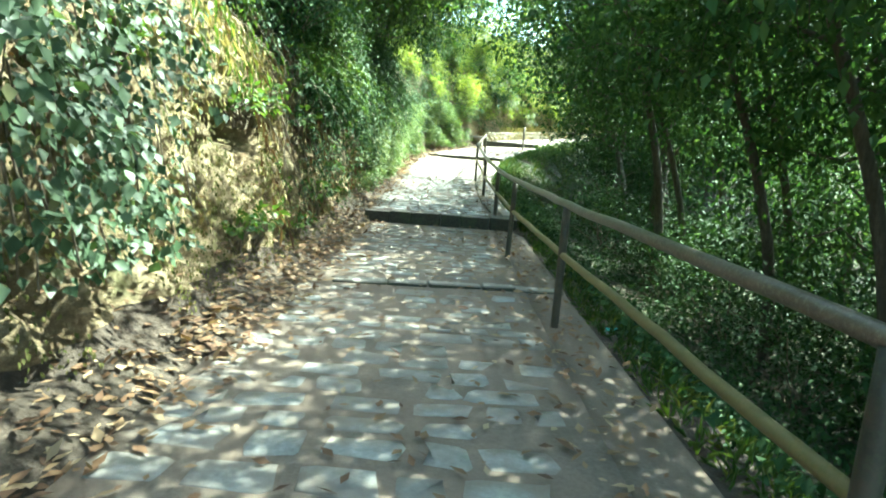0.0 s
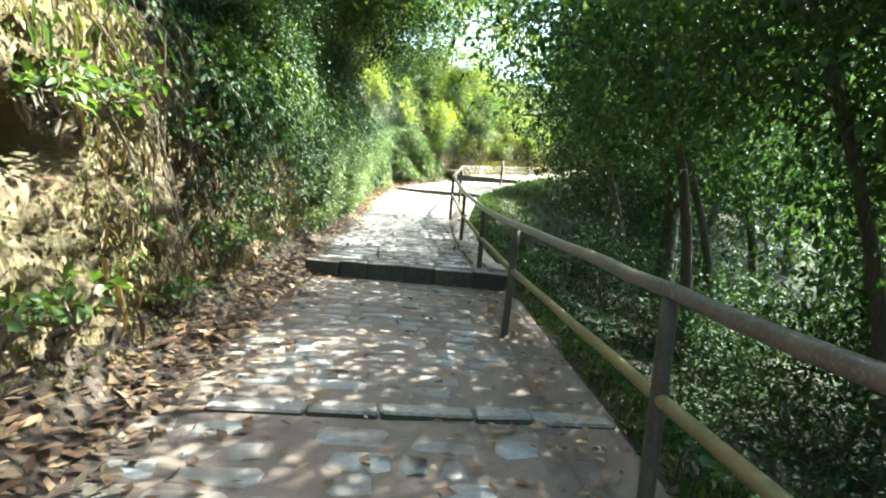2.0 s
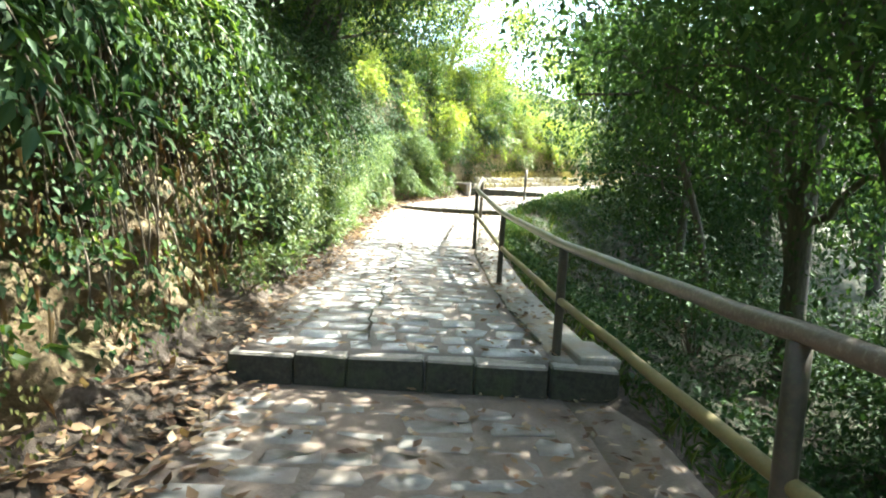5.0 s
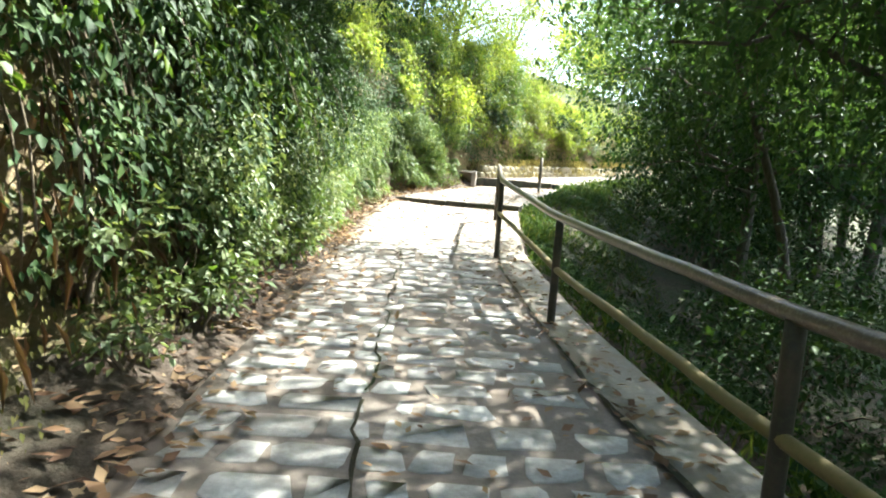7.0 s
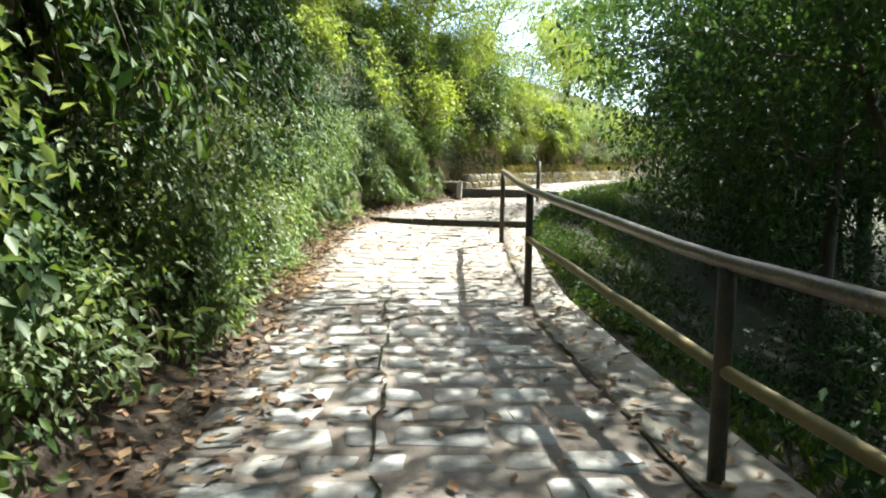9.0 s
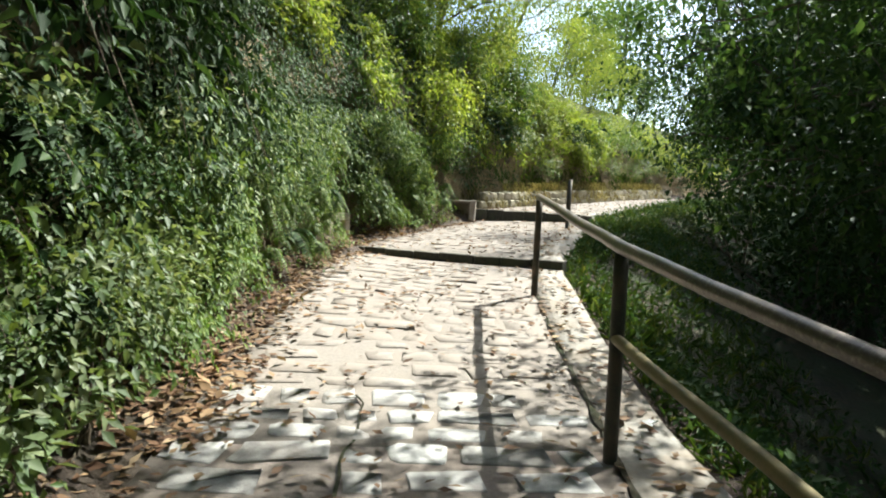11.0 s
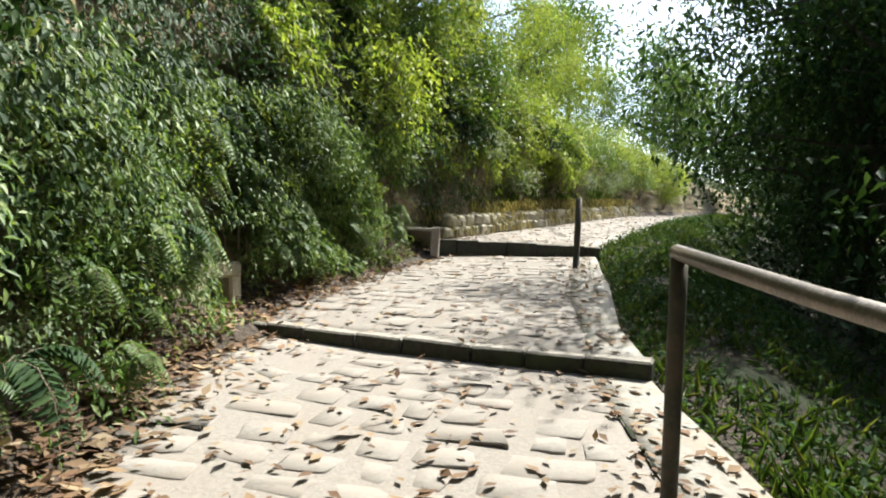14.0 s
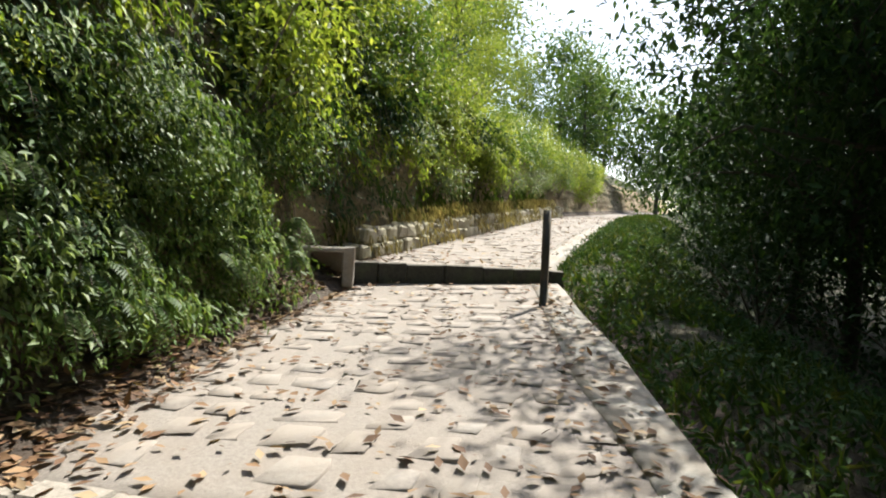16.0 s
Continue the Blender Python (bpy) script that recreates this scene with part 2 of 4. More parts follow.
def curve_pts(p0, p1, sag, n, rng, wob=0.0):
    t = np.linspace(0, 1, n)[:, None]
    p = np.asarray(p0)[None] * (1 - t) + np.asarray(p1)[None] * t
    p = p + np.asarray(sag)[None] * (4 * t * (1 - t))
    if wob:
        w = rng.normal(0, wob, (n, 3))
        w[0] = 0
        p = p + w
    return p


# ---- plan ----
def lerp(y, table):
    ys, vs = zip(*table)
    return np.interp(y, ys, vs)


LEFT = [(-40, -1.4), (19, -1.4), (21.3, -1.27), (22.8, -0.95), (24, -0.35), (26.5, 1.05), (30, 3.9), (37, 9.4), (60, 30), (80, 50)]
RIGHT = [(-40, 1.25), (9.8, 1.22), (10.6, 1.12), (12, 1.02), (16.8, 1.04), (18.9, 1.30), (20.7, 1.52), (21.8, 1.76), (23.5, 2.48), (26.5, 3.62), (30, 6.4), (37, 11.9), (60, 32.6), (80, 52.6)]
JOINT = [(-40, 0.95), (10, 0.80), (12, 0.62), (16, 0.60), (17.8, 0.80), (19.7, 1.0), (21, 1.22), (23.1, 1.88), (25, 2.7), (26.5, 3.3), (30, 5.9), (37, 11.4), (60, 32.0), (80, 52.0)]
LEVEL_1 = [(-40, 0.40), (5.9, 0.40), (6.0, 0.43), (8, 0.44), (10.6, 0.50)]
LEVEL_2 = [(10.3, 0.69), (12, 0.80), (13.6, 0.84), (15.6, 0.98), (16.6, 1.08), (18.2, 1.22), (19.9, 1.43), (21, 1.53), (23, 1.66)]
LEVEL_3 = [(-0.5, 1.68), (0, 1.695), (1, 1.82), (2, 1.89), (3, 1.985), (4.6, 2.085), (5.3, 2.18), (7, 2.30)]   # by distance past the second step
LEVEL_4 = [(25.5, 2.33), (26.5, 2.39), (30, 2.73), (37, 3.38), (60, 5.0), (80, 6)]
STEP_B = ((-1.15, 22.75), (1.72, 20.97))
STEP_C = ((1.15, 26.62), (3.75, 25.95))


def across(step, x):
    (x0, y0), (x1, y1) = step
    return y0 + (y1 - y0) * (x - x0) / (x1 - x0)


def level_1(x, y):
    return float(lerp(y, LEVEL_1))


def level_2(x, y):
    return float(lerp(y, LEVEL_2)) + 0.045 * max(x, 0.0) * min(max((y - 18.5) / 2, 0.0), 1.0)


def level_3(x, y):
    return float(lerp(y - across(STEP_B, x), LEVEL_3))


def level_4(x, y):
    return float(lerp(y, LEVEL_4))


LEVELS = (level_1, level_2, level_3, level_4)


def stretch(x, y):
    """Which of the four levels of the way lies at x, y."""
    return 0 if y < 10.45 else 1 if y < across(STEP_B, x) else 2 if y < across(STEP_C, x) else 3


def path_z(x, y):
    """Height of the paved way at x, y."""
    return LEVELS[stretch(x, y)](x, y)


SMOOTH = [(-40, 0.40), (6, 0.40), (9.5, 0.46), (11.5, 0.74), (13.6, 0.84), (16.6, 1.08), (19.9, 1.43), (22, 1.66), (23.3, 1.85), (25.2, 2.07), (27.5, 2.42), (30, 2.73), (37, 3.38), (60, 5.0), (80, 6)]
BANK = [(-3000, 160), (-300, 60), (-60, 24), (-25, 13), (-10, 8.2), (-5, 5.4), (-2.6, 4.0), (-1.5, 3.0), (-0.95, 2.3), (-0.72, 1.5), (-0.60, 0.9), (-0.50, 0.4), (-0.40, 0.14), (-0.2, 0.03), (0, -0.05)]
SLOPE = [(0, -0.05), (0.3, -0.07), (0.7, -0.35), (1.3, -0.8), (2.5, -1.2), (5, -1.6), (10, -2.6), (25, -5), (60, -6), (300, 0), (3000, 20)]
VERGE = [(0, -0.04), (0.3, 0.03), (0.8, 0.10), (1.5, 0.02), (2.6, -0.5), (5, -1.3), (10, -2.2), (25, -4), (60, -5), (300, 0), (3000, 20)]


FALL = [(28.5, 1.0), (36, 0.65), (80, 0.55)]


def side_z(y, u):
    """Height beside the way, u metres off its edge: below 0 to the bank, above to the ravine."""
    if u < 0:
        return lerp(u, BANK) * lerp(y, FALL)
    k = min(max((y - 18) / 4, 0), 1)
    return (1 - k) * lerp(u, SLOPE) + k * lerp(u, VERGE)


def ground_at(x, y):
    xl, xr = lerp(y, LEFT), lerp(y, RIGHT)
    z = float(lerp(y, SMOOTH))
    if x < xl:
        return z + float(side_z(y, x - xl))
    if x > xr:
        return z + float(side_z(y, x - xr))
    return path_z(x, y)


def bank_point(y, h, out=0.0):
    """A place on the bank's face at height h above the way."""
    hs = [p[1] for p in BANK][::-1]
    us = [p[0] for p in BANK][::-1]
    return np.array([lerp(y, LEFT) + np.interp(h / lerp(y, FALL), hs, us) + out, y, lerp(y, SMOOTH) + h])


# ---- ground ----
def crag(x, y, z):
    """Outward relief of the bare earth face: lumps, ledges, crevices and hollows."""
    q = Vector((x * 0.8, y, z * 1.15))
    near, far = noise.voronoi(q * 2.1)[0][:2]
    d = 0.24 * min(far - near, 0.55) - 0.07
    near, far = noise.voronoi(q * 5.5 + Vector((3, 1, 7)))[0][:2]
    d += 0.10 * min(far - near, 0.5) - 0.03
    d += 0.05 * math.sin(z * 7.5 + 3 * noise.noise(q * 0.9)) * (0.5 + noise.noise(q * 0.7))
    hole = noise.noise(q * 1.7 + Vector((9, 4, 2)))
    if hole > 0.25:
        d -= (hole - 0.25) * 0.9
    return d + 0.05 * noise.noise(q * 9) + 0.07 * abs(noise.noise(q * 6.3)) - 0.03


def build_ground():
    ys = np.concatenate([[-3000, -800, -200, -60, -25, -12, -6, -4], np.arange(-3, 13.6, 0.075), np.arange(13.7, 34, 0.16), np.arange(34, 60, 1.0), [64, 70, 80, 120, 300, 900, 3000]])
    ul = np.concatenate([[-3000, -900, -300, -120, -60, -35, -25, -17, -12, -9, -7, -5.5, -4.5], np.arange(-3.8, -1.7, 0.2), np.linspace(-1.6, -0.95, 22), np.linspace(-0.93, -0.35, 36), np.arange(-0.3, 0.01, 0.1)])
    ur = np.concatenate([np.arange(0, 3.0, 0.15), [3.3, 3.8, 4.4, 5.2, 6.2, 7.5, 9, 12, 16, 25, 40, 60, 120, 300, 900, 3000]])
    verts, slots = [], []
    mid = 4
    for y in ys:
        xl, xr, z0 = lerp(y, LEFT), lerp(y, RIGHT), lerp(y, SMOOTH)
        for u in ul:
            z = z0 + side_z(y, u)
            x = xl + u
            if -5 < u < -0.25 and -10 < y < 60:
                w = min(1.0, (-0.25 - u) * 4)
                p = Vector((x * 0.6, y * 0.9, z * 0.9))
                d = noise.fractal(p * 1.6, 0.7, 2.0, 5) * 0.22 + abs(noise.noise(p * 4.2)) * 0.16 - 0.06
                if y < 15:
                    d += crag(x, y, z) * min(1.0, (15 - y) / 2.0) * lerp(u, [(-2.6, 0.0), (-1.7, 1.0), (-0.5, 1.0), (-0.3, 0.0)])
                if abs(y - 22.74) < 0.17 and z - z0 < 0.62:
                    d -= 0.45
                x += w * d
                z += w * 0.12 * noise.noise(p * 2.3)
            verts.append((x, y, z))
        for k in range(mid):
            x = xl + (xr - xl) * (k + 1) / (mid + 1)
            verts.append((x, y, path_z(x, y) - 0.30))
        for u in ur:
            z = z0 + side_z(y, u)
            if u > 0.2 and u < 60:
                z += 0.10 * noise.noise(Vector((xr + u, y, 3.3))) * min(1, u)
            verts.append((xr + u, y, z))
    cols = len(ul) + mid + len(ur)
    rows_ = len(ys)
    i, j = np.meshgrid(np.arange(rows_ - 1), np.arange(cols - 1), indexing="ij")
    q = np.stack([i * cols + j, i * cols + j + 1, (i + 1) * cols + j + 1, (i + 1) * cols + j], -1).reshape(-1, 4)
    s = Soup()
    s.add(verts, None, q)
    me = s.mesh("ground", True)
    for m in (BANK_SOIL, LITTER_SOIL, FOREST_SOIL):
        me.materials.append(m)
    jj = np.tile(np.arange(cols - 1), rows_ - 1)
    u_of = np.concatenate([ul, np.full(mid, 0.0), ur])
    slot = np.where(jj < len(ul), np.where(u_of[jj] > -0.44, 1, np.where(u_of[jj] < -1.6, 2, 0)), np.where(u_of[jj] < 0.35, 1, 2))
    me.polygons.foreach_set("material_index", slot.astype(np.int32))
    return tagged(new("ground", me), "earth bank and forest floor, ochre soil with moss and leaf litter", "ground", kind="structure")


build_ground()


def slab(name, y0f, y1f, level, thick, lf, rf, mat, label, dz=0.0, nx=10, step=0.25):
    """A ribbon of the way between two cross lines, with thickness."""
    v = []
    n = 0
    ya, yb = y0f(0), y1f(0)
    count = max(2, int((yb - ya) / step))
    for i in range(count + 1):
        t = i / count
        for j in range(nx + 1):
            s_ = j / nx
            yg = ya + (yb - ya) * t
            x = lerp(yg, lf) * (1 - s_) + lerp(yg, rf) * s_
            for _ in range(3):
                y = y0f(x) * (1 - t) + y1f(x) * t
                x = lerp(y, lf) * (1 - s_) + lerp(y, rf) * s_
            z = level(x, y) + dz + 0.0025 * noise.noise(Vector((x * 2, y * 2, 0)))
            v.append((x, y, z))
    m = (count + 1) * (nx + 1)
    top = np.array(v)
    low = top.copy()
    low[:, 2] -= thick
    q = []
    for i in range(count):
        for j in range(nx):
            a = i * (nx + 1) + j
            q.append((a, a + 1, a + nx + 2, a + nx + 1))
    edge = [j for j in range(nx)]
    for j in edge:
        q.append((j + 1, j, m + j, m + j + 1))
        a = count * (nx + 1) + j
        q.append((a, a + 1, m + a + 1, m + a))
    for i in range(count):
        a, b = i * (nx + 1), (i + 1) * (nx + 1)
        q.append((a, b, m + b, m + a))
        a, b = a + nx, b + nx
        q.append((b, a, m + a, m + b))
    s = Soup()
    s.add(np.concatenate([top, low]), None, q)
    me = s.mesh(name)
    me.materials.append(mat)
    return tagged(new(name, me), label, "path", kind="structure")


def at(v):
    return lambda x: v


def on(step):
    return lambda x: across(step, x)


PATHS = [slab("path_1", at(-12), at(10.45), level_1, 0.4, LEFT, JOINT, DIRT, "dusty stone-paved path with dry leaves", -0.012),
         slab("path_2", at(10.45), at(16.6), level_2, 0.4, LEFT, JOINT, MORTAR, "grey stone-paved path with dusty mortar joints", -0.012),
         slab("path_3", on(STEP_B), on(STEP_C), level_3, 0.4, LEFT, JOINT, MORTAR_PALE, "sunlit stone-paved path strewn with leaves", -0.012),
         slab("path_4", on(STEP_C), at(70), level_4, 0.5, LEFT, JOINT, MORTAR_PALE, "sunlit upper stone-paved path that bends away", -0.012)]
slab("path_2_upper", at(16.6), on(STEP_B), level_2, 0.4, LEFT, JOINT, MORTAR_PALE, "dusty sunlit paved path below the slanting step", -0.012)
slab("path_edge_1", at(-12), at(10.45), level_1, 0.4, JOINT, RIGHT, DIRT, "trodden earth edge strip with leaves", -0.02, 3)
slab("path_edge_2", at(10.45), on(STEP_B), level_2, 0.4, JOINT, RIGHT, CONCRETE, "cast concrete edge strip beside the paving", -0.004, 3)
slab("path_edge_3", on(STEP_B), on(STEP_C), level_3, 0.4, JOINT, RIGHT, CONCRETE, "cast concrete edge strip beside the paving", -0.004, 3)
slab("path_edge_4", on(STEP_C), at(70), level_4, 0.5, JOINT, RIGHT, CONCRETE, "cast concrete edge strip beside the paving", -0.004, 3)


# ---- railing ----
RAIL = [(1.03, 1.35, 1.36), (0.92, 4.82, 1.38), (0.82, 7.96, 1.435), (0.79, 10.66, 1.50), (0.71, 13.6, 1.68), (0.61, 16.5, 2.03), (0.97, 19.75, 2.40)]
POST_FOOT = [0.40, 0.40, 0.44, 0.69, 0.83, 1.07, 1.41]


def pipe(name, pts, r, mat, parent, label=""):
    s = Soup()
    tube(s, pts, r, 12)
    return soup_part(name, s, mat, parent, label, True)


def railing():
    rail = thing("handrail", (0, 0, 0), "worn brown pipe handrail on dark posts beside the path", "railing")
    rng = np.random.default_rng(5)
    before = np.array(RAIL[0]) + (np.array(RAIL[0]) - np.array(RAIL[1])) * 1.0
    line = np.array([before] + RAIL)
    pts = []
    for a, b in zip(line[:-1], line[1:]):
        pts += [a + (b - a) * t for t in np.linspace(0, 1, 9)[:-1]]
    pts.append(line[-1])
    pts = np.array(pts)
    wob = rng.normal(0, 0.004, pts.shape)
    pipe("top_rail", pts + wob, 0.032, RAIL_TOP, rail)
    low = [p - np.array([0, 0, 0.405]) for p in line[:-1]]
    pts = []
    for a, b in zip(low[:-1], low[1:]):
        pts += [a + (b - a) * t for t in np.linspace(0, 1, 9)[:-1]]
    pts.append(low[-1])
    pts = np.array(pts)
    pipe("lower_rail", pts + rng.normal(0, 0.004, pts.shape), 0.027, RAIL_LOW, rail, "mossy yellow-brown lower pipe")
    for (x, y, z), foot in zip([tuple(before)] + RAIL, [0.40] + POST_FOOT):
        zs = np.linspace(foot - 0.15, z - 0.02, 8)
        lean = rng.normal(0, 0.012, 2)
        p = np.stack([x + lean[0] * (zs - z), y + lean[1] * (zs - z), zs], 1)
        pipe("post", p, 0.033, POST, rail)


railing()
lone = thing("iron_post", (2.74, 25.05, 2.06), "dark square iron post standing alone at the path's edge", "post")
s = Soup()
tube(s, [(0, 0, -0.15), (0.005, 0, 0.5), (0.012, 0.0, 0.94)], 0.045, 4)
soup_part("shaft", s, POST, lone)


# ---- steps, wall, drain ----
def kerb_material():
    m, t, b = material("mossy_shaded_step_stone", 0.92)
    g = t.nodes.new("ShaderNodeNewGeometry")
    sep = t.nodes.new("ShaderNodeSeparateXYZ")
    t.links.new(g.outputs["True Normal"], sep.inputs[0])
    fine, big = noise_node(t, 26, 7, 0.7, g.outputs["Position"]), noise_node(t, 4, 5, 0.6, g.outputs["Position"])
    # Faces carry painted shade besides moss; tops are paled for light and dust.
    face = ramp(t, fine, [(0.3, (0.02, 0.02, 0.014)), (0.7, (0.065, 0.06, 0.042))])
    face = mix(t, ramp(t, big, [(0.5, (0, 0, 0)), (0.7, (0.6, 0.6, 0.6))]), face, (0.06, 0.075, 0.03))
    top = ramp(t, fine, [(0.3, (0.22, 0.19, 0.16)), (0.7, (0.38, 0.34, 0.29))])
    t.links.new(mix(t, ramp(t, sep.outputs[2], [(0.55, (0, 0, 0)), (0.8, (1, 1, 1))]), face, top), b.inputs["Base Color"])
    bump(t, b, fine, 0.7, 0.015)
    return m


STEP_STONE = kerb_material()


def block_mesh(name, rng, sx, sy, sz, rough=0.012, bev=0.015, mat=None):
    """A hewn block, bevelled, its faces uneven; its base centred on the origin."""
    bm = bmesh.new()
    bmesh.ops.create_cube(bm, size=1)
    bmesh.ops.scale(bm, vec=(sx, sy, sz), verts=bm.verts)
    bmesh.ops.translate(bm, vec=(0, 0, sz / 2), verts=bm.verts)
    for v in bm.verts:
        v.co += Vector(rng.normal(0, rough, 3))
    bmesh.ops.bevel(bm, geom=list(bm.edges), offset=bev, segments=1, affect="EDGES")
    me = bpy.data.meshes.new(name)
    bm.to_mesh(me)
    bm.free()
    me.materials.append(mat)
    return me


def step_kerb(name, a, b, top_at, label, seed):
    rng = np.random.default_rng(seed)
    a, b = np.array(a), np.array(b)
    length = np.linalg.norm(b - a)
    d = (b - a) / length
    yaw = math.degrees(math.atan2(d[1], d[0]))
    root = tagged(new(name), label, "step", kind="structure")
    pos = 0.0
    while pos < length - 0.08:
        w = min(rng.uniform(0.32, 0.55), length - pos)
        if length - pos - w < 0.15:
            w = length - pos
        p = a + d * (pos + w / 2)
        zt = top_at(p[0], p[1])
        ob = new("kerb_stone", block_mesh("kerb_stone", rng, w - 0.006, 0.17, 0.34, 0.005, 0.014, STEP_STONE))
        ob.parent = root
        ob.matrix_basis = pose(p[0] - d[1] * 0.06, p[1] + d[0] * 0.06, zt - 0.345 + rng.normal(0, 0.006), 0, rng.normal(0, 0.4), yaw + rng.normal(0, 0.7))
        pos += w
    return root


step_kerb("step_1", (-1.46, 10.40), (1.16, 10.36), lambda x, y: 0.70, "mossy stone step edge with shade-darkened face across the path", 1)
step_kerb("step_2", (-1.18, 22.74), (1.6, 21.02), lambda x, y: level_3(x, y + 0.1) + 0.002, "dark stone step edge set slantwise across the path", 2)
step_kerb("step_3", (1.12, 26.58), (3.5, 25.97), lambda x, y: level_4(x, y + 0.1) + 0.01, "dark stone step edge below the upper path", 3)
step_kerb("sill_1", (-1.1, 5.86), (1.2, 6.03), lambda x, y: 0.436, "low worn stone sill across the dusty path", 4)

rng = np.random.default_rng(8)
cover = new("concrete_slab", block_mesh("concrete_slab", rng, 0.30, 0.52, 0.07, 0.006, 0.012, CONCRETE))
cover.matrix_basis = pose(1.02, 10.72, 0.682, 2, 4, 6)
tagged(cover, "loose pale concrete slab lying at the step beside the post", "slab")


def rough_stone(rng, sx, sy, sz, mat):
    me = block_mesh("stone", rng, sx, sy, sz, min(sx, sy, sz) * 0.07, min(sx, sy, sz) * 0.16, mat)
    return me


def stone_wall():
    rng = np.random.default_rng(11)
    root = tagged(new("low_stone_wall"), "low rough stone retaining wall along the upper path", "wall", kind="structure")
    ys = np.arange(26.95, 38.5, 0.24)
    kinds = [rough_stone(rng, rng.uniform(0.30, 0.42), 0.26, 0.19, WALL_STONE) for _ in range(7)]
    for course in range(2):
        for y in ys + 0.12 * course:
            x = lerp(y, LEFT) - 0.10 - 0.03 * course
            ob = new("stone", kinds[rng.integers(7)])
            ob.parent = root
            ob.matrix_basis = pose(x, y, lerp(y, LEVEL_4) - 0.03 + course * 0.17 + rng.normal(0, 0.012), rng.normal(0, 3), rng.normal(0, 3), 50 + rng.normal(0, 5))


stone_wall()


def drain_box():
    rng = np.random.default_rng(12)
    root = thing("drain_box", (0.88, 26.45, 2.23), "open concrete drain box at the end of the stone wall", "drain")
    for name, p, s_ in (("pillar", (0.27, -0.02, -0.1), (0.15, 0.30, 0.50)), ("side_wall", (-0.27, 0.05, -0.1), (0.10, 0.40, 0.45)),
                        ("back_wall", (0, 0.26, -0.1), (0.52, 0.09, 0.46)), ("lid", (-0.06, 0.06, 0.33), (0.58, 0.44, 0.07))):
        ob = new(name, block_mesh(name, rng, *s_, 0.007, 0.015, CONCRETE))
        ob.parent = root
        ob.location = p
    root.rotation_euler = (0, 0, radians(-12))
    root.scale = (0.85, 0.85, 0.85)


drain_box()


def drain_opening():
    rng = np.random.default_rng(13)
    root = thing("drain_opening", (-1.30, 22.74, 1.60), "small dark drain opening framed by rough stones in the bank", "drain")
    for x, y, z, sx, sy, sz in ((0.02, -0.30, -0.1, 0.24, 0.20, 0.38), (0.0, -0.32, 0.26, 0.22, 0.18, 0.34), (0.03, 0.24, -0.1, 0.22, 0.2, 0.40),
                                (0.0, 0.25, 0.28, 0.2, 0.18, 0.30), (-0.02, -0.03, 0.55, 0.26, 0.72, 0.16)):
        ob = new("stone", rough_stone(rng, sx, sy, sz, WALL_STONE))
        ob.parent = root
        ob.location = (x, y, z)
    root.rotation_euler = (0, 0, radians(-25))
    root.scale = (0.8, 0.8, 0.8)


drain_opening()


# ---- plants ----
def rnd_dir(rng, n):
    return unit(rng.normal(0, 1, (n, 3)))


def shrub(name, label, seed, r, clumps, per, size, mat, droop=0.25, lean=(0, 0), rise=1.0, category="shrub", width=0.5, spread=0.2, group=""):
    """A shrub on its base: stems to clumps of leaves over an uneven dome."""
    rng = np.random.default_rng(seed)
    root = thing(name, (0, 0, 0), label, category, group)
    d = rnd_dir(rng, clumps)
    d[:, 2] = np.abs(d[:, 2]) * 1.1 - 0.15
    k = rng.uniform(0.45, 1.12, (clumps, 1))
    c = d * k * np.array(r) + np.array([0, 0, r[2] * 0.45 * rise])
    c[:, 0] += lean[0] * (c[:, 2] / r[2])
    c[:, 1] += lean[1] * (c[:, 2] / r[2])
    st = Soup()
    for p in c[:: max(1, clumps // 9)]:
        tube(st, curve_pts((rng.normal(0, 0.05), rng.normal(0, 0.05), -0.12), p, (0, 0, 0.12 * r[2]), 6, rng, 0.015), np.linspace(0.02, 0.005, 6), 3)
    if clumps > 10:
        tagged(soup_part("stem", st, TWIG, root), kind="stuff")
    fo = Soup()
    cc = np.repeat(c, per, 0)
    dd = np.repeat(unit(d), per, 0)
    p = cc + rng.normal(0, spread, cc.shape) * np.array(r) * np.array([1, 1, 0.9])
    ax = dd * 0.5 + rng.normal(0, 0.5, p.shape) + np.array([0, 0, -droop])
    face = np.array([0, 0, 1.0]) + dd * 0.5 + rng.normal(0, 0.35, p.shape)
    leaves(fo, p, ax, face, rng.uniform(size * 0.6, size * 1.35, len(p)), width)
    soup_part("foliage", fo, mat, root)
    return root


